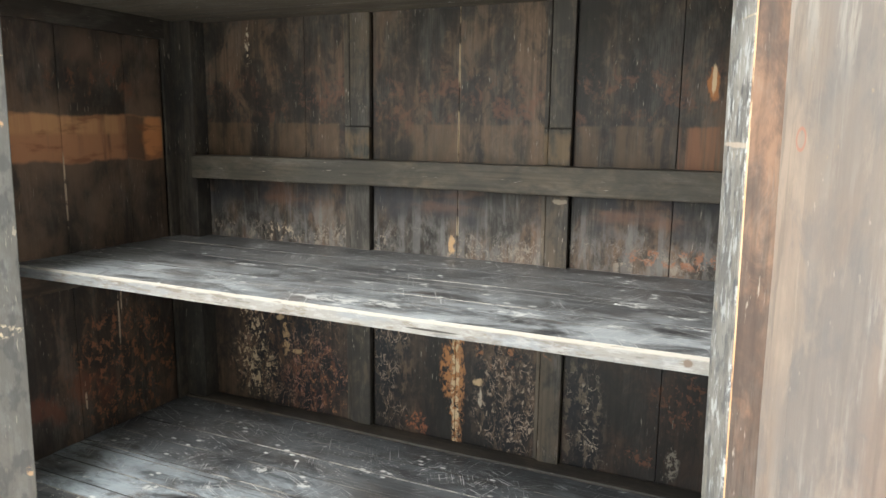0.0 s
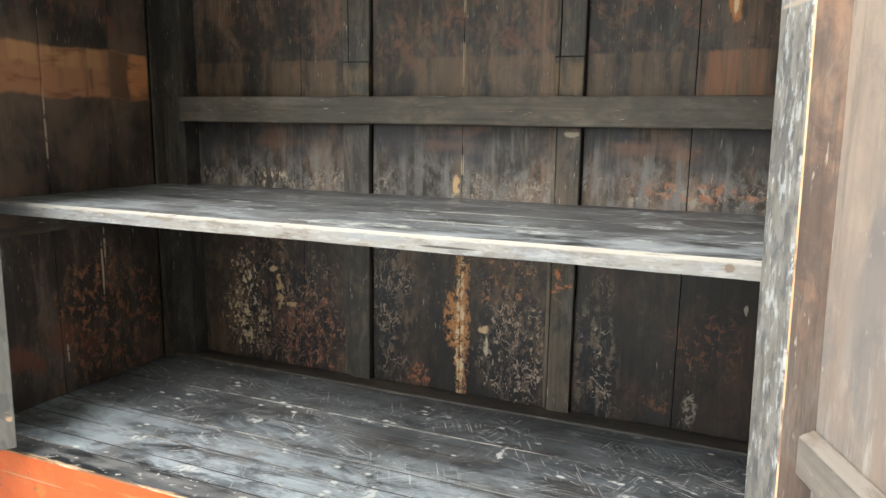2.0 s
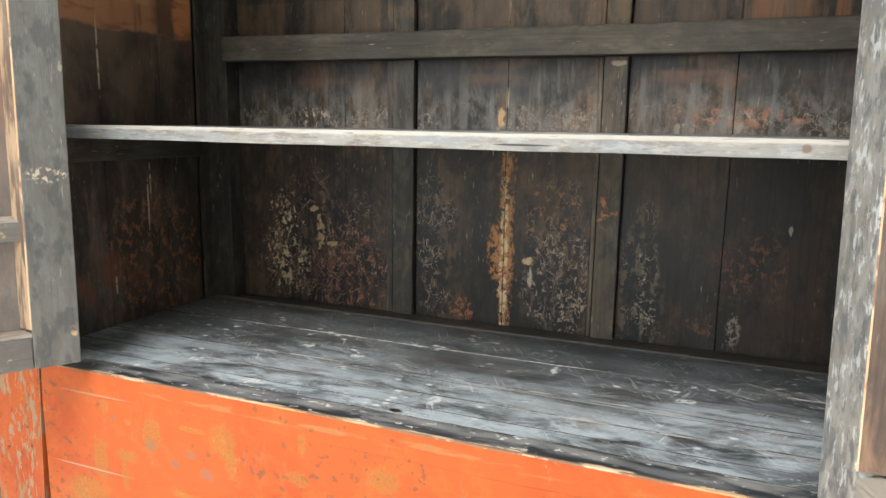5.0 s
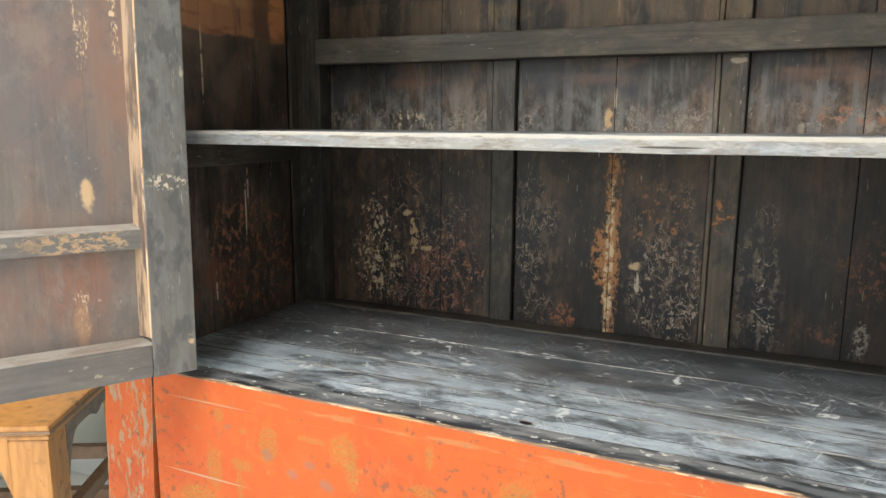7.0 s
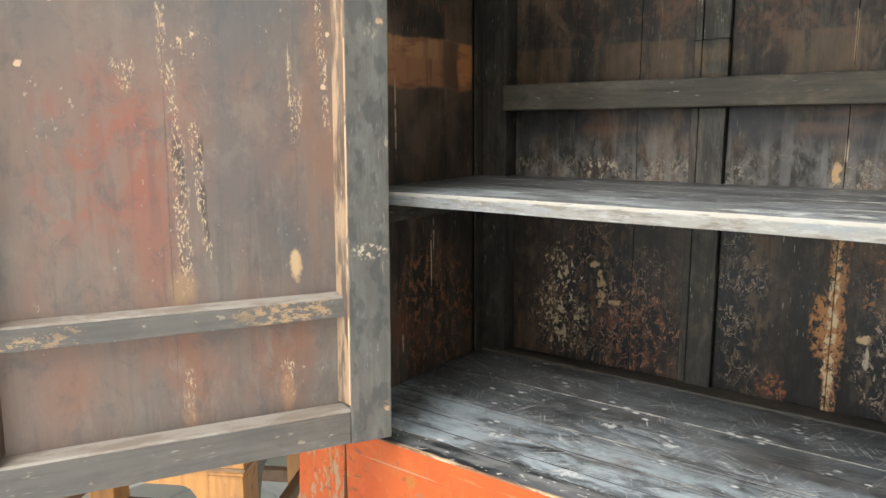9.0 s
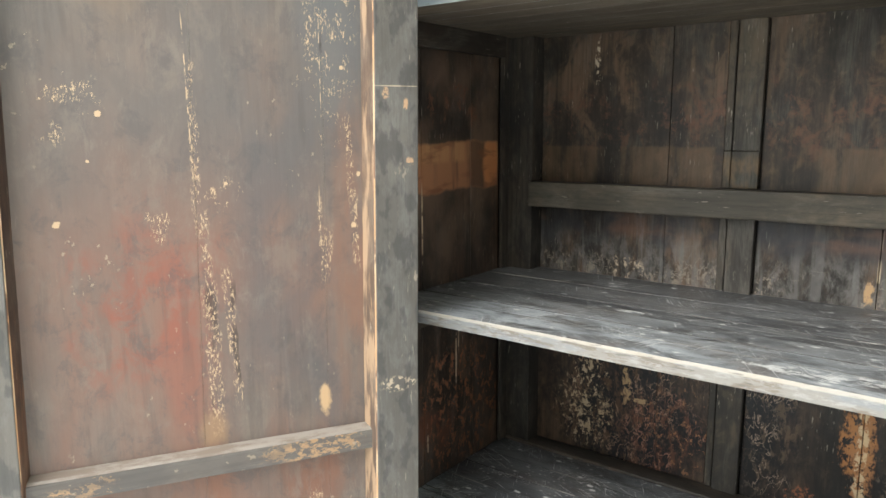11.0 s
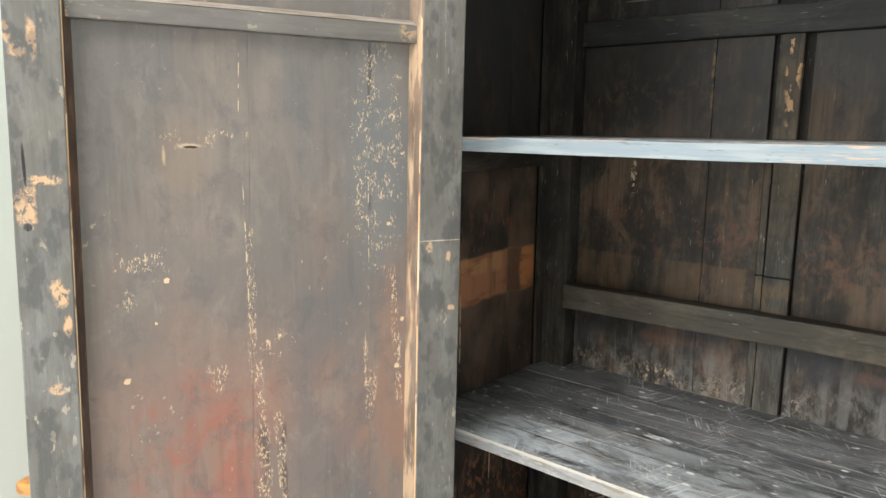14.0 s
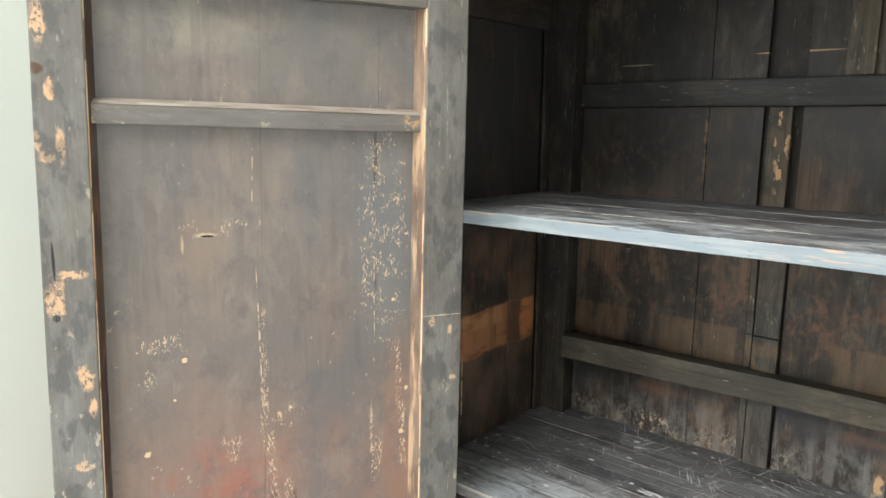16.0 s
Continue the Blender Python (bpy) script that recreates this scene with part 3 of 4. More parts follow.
# bare lines where the boards meet
m.layer(m.mul(m.blob((-0.78, 0.855, 0.6150), (0.07, 0.1, 0.0013), 0.12, (60, 30, 40), 60)), (0.34, 0.17, 0.10), 0.7, 0.85)
m.layer(m.mul(m.blob((-0.79, 0.855, 0.4960), (0.07, 0.1, 0.0017), 0.12, (60, 30, 40), 61)), (0.30, 0.19, 0.125), 0.7, 0.85)
m.layer(m.mul(m.blob((-0.3, 0.855, 0.633), (0.42, 0.1, 0.006), 0.5, (14, 30, 60), 62), m.step(m.noise((14, 30, 90), 5, 63), 0.48, 0.58)), (0.32, 0.14, 0.05), 0.5, 0.7)
MAT["red"] = m.done(0.5)
m = red_paint("red_post_paint", 5, 0.9)
m.layer(m.mul(m.step(m.noise((70, 70, 20), 4, 31), 0.55, 0.62), m.step(m.noise((8, 8, 5), 3, 32), 0.42, 0.55)), (0.24, 0.16, 0.09), 0.6, 0.9)
m.layer(m.mul(m.step(m.noise((75, 60, 22), 8, 33, 0.3, rough=0.7), 0.535, 0.56), m.step(m.noise((14, 14, 7), 3, 34), 0.44, 0.54)), (0.27, 0.185, 0.115), 0.65, 0.95)
m.layer(m.mul(m.step(m.noise((90, 60, 40), 8, 35, 0.3, rough=0.7), 0.60, 0.63)), (0.10, 0.045, 0.03), 0.55, 0.8)
MAT["red_post"] = m.done(0.7)


RING = (0.094, 0.024, 1.232)


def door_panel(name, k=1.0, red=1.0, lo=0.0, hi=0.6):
    """k: how much paler the inner face is painted for a window's sheen; lo, hi: the stretch of the door's width that
    this board covers, with the marks that lie there.
    """
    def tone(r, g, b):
        """Scales a colour by k; the paler sheen copy also loses a little blue."""
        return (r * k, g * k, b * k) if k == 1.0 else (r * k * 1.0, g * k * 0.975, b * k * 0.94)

    def on_board(rows, at=0, reach=2):
        return [a for a in rows if lo - a[reach] < a[at] < hi + a[reach]]

    def lines(rows):
        return [m.streak(u, z, wobble, *a) for a in on_board(rows, 0, 4)]

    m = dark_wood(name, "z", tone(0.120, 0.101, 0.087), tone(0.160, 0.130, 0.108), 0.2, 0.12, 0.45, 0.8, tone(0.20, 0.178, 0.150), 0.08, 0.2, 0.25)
    m.layer(m.mul(m.blob((0.25, 0, 1.00), (0.26, 0.3, 0.26), 0.4, (7, 7, 3), 1, 0.7), m.step(m.noise((12, 14, 4), 6, 20), 0.28, 0.58)), (0.185, 0.106, 0.078), 0.45, 0.88 * red)
    m.layer(m.mul(m.blob((0.33, 0, 1.07), (0.075, 0.3, 0.085), 0.6, (18, 16, 7), 2, 0.6), m.step(m.noise((30, 20, 22), 8, 30, 0.4, rough=0.7), 0.42, 0.60)), (0.23, 0.076, 0.050), 0.45, 0.7 * red)
    m.layer(m.mul(m.blob((0.30, 0, 0.99), (0.020, 0.3, 0.07), 0.5, (16, 16, 7), 3, 0.5)), (0.22, 0.084, 0.058), 0.42, 0.5 * red)
    m.layer(m.mul(m.blob((0.25, 0, 0.80), (0.19, 0.3, 0.06), 0.4, (9, 9, 9), 4, 0.5), m.step(m.noise((18, 14, 5), 5, 29), 0.42, 0.62)), (0.19, 0.090, 0.056), 0.45, 0.7 * red)
    m.layer(m.mul(m.blob((0.30, 0, 1.71), (0.20, 0.3, 0.035), 0.5, (10, 10, 20), 5, 0.5), m.step(m.noise((14, 14, 20), 5, 31), 0.42, 0.6)), (0.22, 0.20, 0.155), 0.5, 0.7)
    m.layer(m.mul(m.step(m.axis(2), 1.12, 1.32), m.step(m.noise((7, 7, 4), 7, 33), 0.34, 0.56)), tone(0.110, 0.099, 0.090), 0.40, 0.75)
    m.layer(m.mul(m.step(m.axis(0), 0.25, 0.20), m.step(m.noise((10, 9, 5), 7, 37, 0.3), 0.42, 0.62)), tone(0.088, 0.086, 0.086), 0.40, 0.6)
    m.layer(m.mul(m.step(m.noise((26, 14, 20), 9, 38, 0.4, rough=0.72), 0.50, 0.64)), (0.078 * k, 0.074 * k, 0.072 * k), 0.40, 0.5)
    m.layer(m.step(m.noise((18, 9, 11), 9, 34, 0.2, rough=0.7), 0.52, 0.66), tone(0.19, 0.155, 0.125), 0.45, 0.4)
    m.layer(m.mul(m.step(m.noise((60, 30, 5), 7, 35), 0.52, 0.62), m.step(m.noise((6, 6, 6), 3, 36), 0.4, 0.6)), (0.066 * k, 0.058 * k, 0.053 * k), 0.4, 0.28)
    if k == 1.0:
        # lacquer lost along the joints of the boards: fine pale chips, a few bare lines, grey haze and dark cracks
        u, z = m.axis(0), m.axis(2)
        wobble = m.math("SUBTRACT", m.noise((60, 40, 25), 5, 3), 0.5)
        rough_edge = m.vmath("MULTIPLY", m.vmath("SUBTRACT", m.noise((70, 40, 60), 6, 5, color=True, rough=0.7), (0.5, 0.5, 0.5)), (3.6, 0.0, 3.6))
        fine = m.step(m.noise((480, 40, 190), 7, 21, 0.2, rough=0.74), 0.54, 0.575)
        if lo < 0.2:
            m.layer(m.blob((0.108, 0, 1.43), (0.036, 0.3, 0.15), 0.4, (14, 14, 8), 47, 0.6), (0.125, 0.130, 0.130), 0.45, 0.55)
        if lo < 0.1:
            m.layer(m.mul(m.blob((0.075, 0, 1.12), (0.030, 0.3, 0.19), 0.5, (20, 14, 8), 48, 0.6), m.step(m.noise((30, 14, 8), 6, 49), 0.36, 0.60)), (0.190, 0.105, 0.072), 0.45, 0.75)
        cracks = lines(((0.262, 1.09, 0.262, 0.90, 0.007), (0.236, 1.09, 0.234, 0.96, 0.004), (0.116, 1.58, 0.117, 1.37, 0.003)))
        if cracks:
            m.layer(m.mul(m.most(*cracks), m.step(m.noise((60, 40, 12), 6, 90), 0.42, 0.54)), (0.026, 0.022, 0.020), 0.5, 0.6)
        joints = lines(((0.271, 1.35, 0.271, 1.16, 0.006), (0.268, 1.18, 0.259, 1.08, 0.008), (0.264, 1.09, 0.262, 0.90, 0.010), (0.2425, 1.11, 0.2345, 0.94, 0.0065), (0.124, 1.19, 0.1225, 1.085, 0.0035),
                        (0.1135, 1.15, 0.1215, 1.085, 0.007), (0.086, 1.29, 0.076, 1.10, 0.006), (0.268, 0.80, 0.268, 0.735, 0.008), (0.143, 0.80, 0.143, 0.745, 0.009)))
        scattered = [m.spot(rough_edge, (a, 0, b), (c, 0.3, d)) for a, b, c, d in on_board((
            (0.106, 1.44, 0.032, 0.15), (0.395, 1.31, 0.030, 0.016), (0.407, 1.275, 0.014, 0.014), (0.325, 1.462, 0.045, 0.010), (0.314, 1.165, 0.013, 0.022), (0.24, 1.20, 0.02, 0.015)))]
        bare = lines(((0.276, 1.56, 0.2785, 1.49, 0.0006), (0.2765, 1.40, 0.2735, 1.22, 0.0008), (0.1245, 1.20, 0.1235, 1.11, 0.0009), (0.119, 1.42, 0.119, 1.28, 0.0006)))
        dabs = [m.spot(rough_edge, (a, 0, b), (c * 0.62, 0.3, c * 0.62)) for a, b, c in on_board((
            (0.369, 1.2936, 0.005), (0.419, 1.1733, 0.006), (0.3825, 1.242, 0.003), (0.2377, 1.2116, 0.004), (0.0724, 1.2199, 0.005), (0.0806, 1.1534, 0.006), (0.0916, 1.3505, 0.004)))]
        sparse = m.step(m.noise((60, 20, 40), 3, 22), 0.47, 0.55)
        pale = [m.mul(m.most(*joints), fine)] if joints else []
        pale += [m.mul(m.most(*scattered), fine, sparse)] if scattered else []
        if bare:
            pale.append(m.mul(m.most(*bare), m.step(m.noise((40, 20, 60), 5, 79), 0.46, 0.54)))
        m.layer(m.most(*(pale + dabs)), (0.52, 0.375, 0.235), 0.8, 0.9)
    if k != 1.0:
        # pale and dark streaks, a few drips and a small red ring drawn on the wood
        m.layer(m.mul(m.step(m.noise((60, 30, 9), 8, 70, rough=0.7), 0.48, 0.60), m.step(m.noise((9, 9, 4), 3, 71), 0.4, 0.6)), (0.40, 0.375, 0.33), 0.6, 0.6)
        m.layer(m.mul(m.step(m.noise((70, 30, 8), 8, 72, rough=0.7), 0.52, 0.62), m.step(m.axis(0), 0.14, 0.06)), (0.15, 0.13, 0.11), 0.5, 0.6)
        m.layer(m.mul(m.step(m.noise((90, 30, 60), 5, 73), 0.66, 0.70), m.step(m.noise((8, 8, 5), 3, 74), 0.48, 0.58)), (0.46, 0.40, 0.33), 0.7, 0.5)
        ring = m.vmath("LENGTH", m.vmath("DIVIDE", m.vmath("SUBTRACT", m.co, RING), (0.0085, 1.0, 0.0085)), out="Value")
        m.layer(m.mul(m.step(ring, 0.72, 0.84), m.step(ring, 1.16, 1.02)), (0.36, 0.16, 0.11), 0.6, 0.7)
    scars = on_board(((0.125, 0.925, 0.0075, 0.019, (0.44, 0.30, 0.17), 1.0, 0.25), (0.268, 0.905, 0.016, 0.022, (0.26, 0.17, 0.10), 0.7, 0.5), (0.143, 0.755, 0.010, 0.026, (0.28, 0.155, 0.085), 0.6, 0.5), (0.268, 0.750, 0.008, 0.028, (0.26, 0.14, 0.085), 0.5, 0.5),
                      # a split knot with a torn edge
                      (0.346, 1.437, 0.028, 0.045, (0.17, 0.13, 0.10), 0.6, 0.5), (0.336, 1.4525, 0.013, 0.0028, (0.36, 0.28, 0.19), 0.9, 0.4), (0.335, 1.4510, 0.008, 0.0014, (0.015, 0.012, 0.010), 1.0, 0.25), (0.364, 1.441, 0.0018, 0.010, (0.34, 0.26, 0.17), 0.8, 0.5)))
    for i, (a, b, ru, rz, color, much, soft) in enumerate(scars if k == 1.0 else []):
        m.layer(m.blob((a, 0, b), (ru, 0.3, rz), 0.5, (60, 40, 40), 8 + i, soft), color, 0.8, much)
    m.layer(m.mul(m.step(m.noise((130, 30, 90), 5, 23), 0.665, 0.70), m.step(m.noise((9, 7, 7), 3, 24), 0.53, 0.61)), (0.36, 0.29, 0.21), 0.8, 0.55)
    m.layer(m.mul(m.step(m.noise((40, 30, 16), 9, 25, 0.30, rough=0.74), 0.54, 0.66), m.step(m.noise((5, 5, 4), 3, 26), 0.45, 0.6)), tone(0.21, 0.18, 0.15), 0.6, 0.3)
    return m.done(0.5)


JOINTS = (0.05, 0.1180, 0.2734, 0.475)
for i in range(3):
    MAT[f"door_panel{i}"] = door_panel("door_panel_lacquer", 1.0, 1.0, JOINTS[i], JOINTS[i + 1])
# right door: window sheen on dark lacquer, put into a paler base colour
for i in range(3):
    MAT[f"bleached_panel{i}"] = door_panel("sheen_door_panel", 1.85, 0.25, JOINTS[i], JOINTS[i + 1])


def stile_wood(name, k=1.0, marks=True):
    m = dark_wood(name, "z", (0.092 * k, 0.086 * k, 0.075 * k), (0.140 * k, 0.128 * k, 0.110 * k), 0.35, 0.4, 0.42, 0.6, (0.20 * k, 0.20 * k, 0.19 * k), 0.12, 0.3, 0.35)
    chips = m.step(m.noise((120, 40, 90), 9, 31, 0.30, rough=0.74), 0.44, 0.50)
    for i, (u, z, ru, rz) in enumerate(((0.499, 1.697, 0.010, 0.022), (0.493, 1.626, 0.006, 0.014), (0.508, 1.570, 0.006, 0.012), (0.486, 1.565, 0.006, 0.020), (0.500, 1.552, 0.008, 0.010), (0.488, 1.416, 0.024, 0.006), (0.505, 1.388, 0.014, 0.028),
                                        (0.480, 1.292, 0.010, 0.018), (0.474, 1.256, 0.005, 0.013), (0.487, 1.182, 0.014, 0.007), (0.042, 1.321, 0.006, 0.009), (0.016, 1.308, 0.004, 0.008), (0.011, 1.234, 0.006, 0.007), (0.509, 1.02, 0.006, 0.03), (0.012, 0.72, 0.006, 0.01))[:15 if marks else 0]):
        m.layer(m.mul(m.blob((u, 0, z), (ru * 0.8, 0.3, rz * 0.85), 0.6, (60, 40, 40), i), chips), (0.46, 0.29, 0.165), 0.75, 0.95)
    if marks:
        m.layer(m.mul(m.blob((0.030, 0, 0.939), (0.024, 0.3, 0.010), 0.3, (60, 40, 40), 30), m.step(m.noise((200, 40, 170), 4, 33), 0.51, 0.55)), (0.46, 0.37, 0.27), 0.75, 0.9)
    m.layer(m.blob((0.505, 0, 1.648), (0.008, 0.3, 0.006), 0.4, (60, 40, 40), 31), (0.06, 0.03, 0.015), 0.6)
    m.layer(m.blob((0.504, 0, 1.3665), (0.0042, 0.3, 0.0042), 0.15, (60, 40, 40), 32), (0.006, 0.005, 0.005), 0.6)
    m.layer(m.blob((0.503, 0, 1.432), (0.0016, 0.3, 0.022), 0.25, (60, 40, 40), 33), (0.012, 0.010, 0.010), 0.6)
    m.layer(m.blob((0.028, 0, 1.3285), (0.03, 0.3, 0.0009), 0.05, (60, 40, 40), 34), (0.36, 0.30, 0.22), 0.6)
    m.layer(m.mul(m.step(m.noise((70, 40, 40), 4, 35), 0.64, 0.68), m.step(m.noise((9, 5, 5), 3, 36), 0.48, 0.58)), (0.36, 0.30, 0.23), 0.75, 0.7)
    m.layer(m.mul(m.step(m.noise((45, 40, 16), 9, 37, 0.30, rough=0.74), 0.50, 0.64)), (0.175 * k, 0.170 * k, 0.162 * k), 0.55, 0.35)
    m.layer(m.mul(m.step(m.noise((50, 40, 24), 8, 39), 0.50, 0.60)), (0.045 * k, 0.045 * k, 0.045 * k), 0.4, 0.55)
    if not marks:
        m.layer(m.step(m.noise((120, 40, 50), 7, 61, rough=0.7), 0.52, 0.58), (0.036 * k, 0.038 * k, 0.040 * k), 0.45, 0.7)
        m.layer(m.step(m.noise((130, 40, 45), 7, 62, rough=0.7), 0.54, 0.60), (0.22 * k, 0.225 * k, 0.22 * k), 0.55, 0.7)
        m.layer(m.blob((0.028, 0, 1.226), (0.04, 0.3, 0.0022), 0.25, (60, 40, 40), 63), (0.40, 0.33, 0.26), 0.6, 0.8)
    m.relief(m.noise((60, 60, 30), 5, 38), 0.8)
    return m.done(0.6)


MAT["stile"] = stile_wood("door_stile_lacquer")
# paler copy for the right door, sheen put into its colour
MAT["bleached_stile"] = stile_wood("sheen_door_stile", 1.9, False)


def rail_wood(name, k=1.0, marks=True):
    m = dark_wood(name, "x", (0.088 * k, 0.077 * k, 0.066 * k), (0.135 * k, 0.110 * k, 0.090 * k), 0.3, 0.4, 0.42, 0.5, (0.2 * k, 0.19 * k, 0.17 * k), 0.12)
    torn = m.step(m.noise((60, 40, 110), 9, 31, 0.30, rough=0.74), 0.505, 0.53)
    for i, (u, z, ru, rz) in enumerate(((0.13, 0.865, 0.075, 0.016), (0.43, 0.860, 0.04, 0.014), (0.07, 1.60, 0.012, 0.02), (0.456, 1.60, 0.006, 0.02), (0.40, 0.875, 0.02, 0.006))[:5 if marks else 0]):
        m.layer(m.mul(m.blob((u, 0, z), (ru, 0.3, rz), 0.5, (40, 40, 40), i), torn), (0.34, 0.215, 0.115), 0.75, 0.9)
    m.layer(m.mul(m.step(m.noise((70, 40, 80), 6, 32), 0.66, 0.69)), (0.32, 0.26, 0.19), 0.75, 0.6)
    m.layer(m.step(m.noise((9, 40, 30), 8, 33, 0.3, rough=0.7), 0.48, 0.62), (0.062 * k, 0.055 * k, 0.050 * k), 0.45, 0.5)
    return m.done(0.5)


MAT["door_rail"] = rail_wood("door_rail_lacquer")
# right door's rails, lightened in colour for the same sheen
MAT["bleached_rail"] = rail_wood("sheen_door_rail", 2.2, False)
# rails' upper edges: light from above put into a paler colour
m = Mat("lit_rail_ledge", 0.6)
m.layer(None, (0.24, 0.212, 0.182))
m.layer(m.step(m.noise((14, 60, 60), 7, 1, rough=0.7), 0.44, 0.60), (0.15, 0.115, 0.088), 0.6, 0.75)
MAT["ledge"] = m.done()

m = Mat("plaster", 0.85)
m.layer(None, (0.46, 0.485, 0.438))
m.layer(m.step(m.noise((2, 2, 2), 4, 1), 0.4, 0.7), (0.46, 0.485, 0.446), None, 0.5)
m.relief(m.noise((80, 80, 80), 3, 2), 0.5)
MAT["plaster"] = m.done(0.3)
m = Mat("pale_floor", 0.35)
m.layer(None, (0.86, 0.89, 0.89))
m.layer(m.step(m.noise((5, 5, 5), 5, 1), 0.4, 0.7), (0.70, 0.74, 0.75), None, 0.6)
m.layer(m.step(m.noise((120, 120, 120), 3, 2), 0.6, 0.7), (0.45, 0.47, 0.48), None, 0.3)
MAT["floor"] = m.done()
m = Mat("honey_wood", 0.38)
m.layer(None, (0.44, 0.200, 0.050))
m.layer(m.step(m.noise((60, 60, 9), 5, 1), 0.4, 0.7), (0.26, 0.105, 0.024), None, 0.7)
m.layer(m.mul(m.step(m.noise((30, 30, 30), 4, 2), 0.6, 0.68)), (0.16, 0.08, 0.03), 0.5, 0.6)
m.relief(m.noise((200, 200, 15), 4, 3), 1.0)
MAT["honey"] = m.done(0.3)
m = Mat("dark_honey_wood", 0.45)
m.layer(None, (0.20, 0.115, 0.06))
m.layer(m.step(m.noise((40, 40, 40), 5, 1), 0.4, 0.7), (0.11, 0.06, 0.03), None, 0.7)
MAT["honey_dark"] = m.done(0.3)
m = Mat("greyed_honey_wood", 0.5)
m.layer(None, (0.21, 0.155, 0.11))
m.layer(m.step(m.noise((30, 30, 60), 5, 1), 0.4, 0.65), (0.12, 0.105, 0.095), None, 0.8)
MAT["honey_grey"] = m.done(0.3)


# ---- mesh helpers ----
def timber(x0, x1, y0, y1, z0, z1, bevel=0.002, wob=0.0006, cut=0.08, taper=None):
    """A worked timber between two corners: eased edges, faintly uneven along its length."""
    bm = bmesh.new()
    bmesh.ops.create_cube(bm, size=1)
    size = Vector((x1 - x0, y1 - y0, z1 - z0))
    mid = Vector((x0 + x1, y0 + y1, z0 + z1)) / 2
    for v in bm.verts:
        v.co = Vector((v.co.x * size.x, v.co.y * size.y, v.co.z * size.z)) + mid
    if bevel:
        bmesh.ops.bevel(bm, geom=list(bm.edges), offset=min(bevel, min(size) * 0.3), segments=2, affect="EDGES", profile=0.6)
    ax = max(range(3), key=lambda i: size[i])
    n = min(24, int(size[ax] / cut))
    if n:
        es = [e for e in bm.edges if abs((e.verts[0].co - e.verts[1].co)[ax]) > size[ax] * 0.8]
        bmesh.ops.subdivide_edges(bm, edges=es, cuts=n, use_grid_fill=True)
    if wob:
        for v in bm.verts:
            d = noise.noise_vector(v.co * 7.0 + Vector((3, 8, 1))) + noise.noise_vector(v.co * 31.0) * 0.5
            v.co += d * wob
    if taper:
        for v in bm.verts:
            v.co = taper(v.co)
    return bm


def extruded(outline, place, depth_vec):
    """A flat outline of 3D points, thickened along depth_vec."""
    bm = bmesh.new()
    vs = [bm.verts.new(place(p)) for p in outline]
    f = bm.faces.new(vs)
    r = bmesh.ops.extrude_face_region(bm, geom=[f])
    for v in r["geom"]:
        if isinstance(v, bmesh.types.BMVert):
            v.co += Vector(depth_vec)
    bmesh.ops.recalc_face_normals(bm, faces=bm.faces)
    return bm


def part(name, bm, mats, parent, label="", kind="", m=None):
    """Links a bmesh as one mesh object under a thing or under a part."""
    me = bpy.data.meshes.new(name)
    bm.normal_update()
    bm.to_mesh(me)
    bm.free()
    for k in (mats if isinstance(mats, (list, tuple)) else [mats]):
        me.materials.append(MAT[k])
    ob = new(name, me)
    if m is not None:
        ob.matrix_basis = m
    if parent is not None:
        ob.parent = parent
        if parent.type == "EMPTY":
            ob.matrix_parent_inverse = parent.matrix_basis.inverted()
    return tagged(ob, label, kind=kind)


def thing(name, x, y, z, label, category, group=""):
    ob = new(name)
    ob.empty_display_size = 0.1
    ob.matrix_basis = pose(x, y, z)
    return tagged(ob, label, category, group)


def paint_faces(bm, rule):
    """rule(normal, centre) gives each face the number of its material."""
    bm.normal_update()
    for f in bm.faces:
        f.material_index = rule(f.normal, f.calc_center_median())
    return bm


# ---- the room ----
RX0, RX1, RY0, RY1, RZ = -2.02, 3.2, -3.5, 1.44, 3.6


def wall(name, boxes, mat="plaster"):
    bm = bmesh.new()
    for x0, x1, y0, y1, z0, z1 in boxes:
        r = bmesh.ops.create_cube(bm, size=1)
        for v in r["verts"]:
            v.co = Vector(((x0, x1)[v.co.x > 0], (y0, y1)[v.co.y > 0], (z0, z1)[v.co.z > 0]))
    return part(name, bm, mat, None, kind="structure")


wall("floor", [(RX0 - 0.2, RX1 + 0.2, RY0 - 0.2, RY1 + 0.2, -0.1, 0)], "floor")
wall("wall_north", [(RX0 - 0.2, RX1 + 0.2, RY1, RY1 + 0.2, 0, RZ)])
wall("wall_west", [(RX0 - 0.2, RX0, RY0, -2.3, 0, RZ), (RX0 - 0.2, RX0, -0.7, RY1, 0, RZ), (RX0 - 0.2, RX0, -2.3, -0.7, 0, 0.9), (RX0 - 0.2, RX0, -2.3, -0.7, 2.9, RZ)])
wall("wall_east", [(RX1, RX1 + 0.2, RY0, -2.1, 0, RZ), (RX1, RX1 + 0.2, -0.3, RY1, 0, RZ), (RX1, RX1 + 0.2, -2.1, -0.3, 0, 0.8), (RX1, RX1 + 0.2, -2.1, -0.3, 2.6, RZ)])
wall("wall_south", [(RX0 - 0.2, -2.0, RY0 - 0.2, RY0, 0, RZ), (1.1, RX1 + 0.2, RY0 - 0.2, RY0, 0, RZ), (-2.0, 1.1, RY0 - 0.2, RY0, 0, 0.8), (-2.0, 1.1, RY0 - 0.2, RY0, 3.0, RZ)])
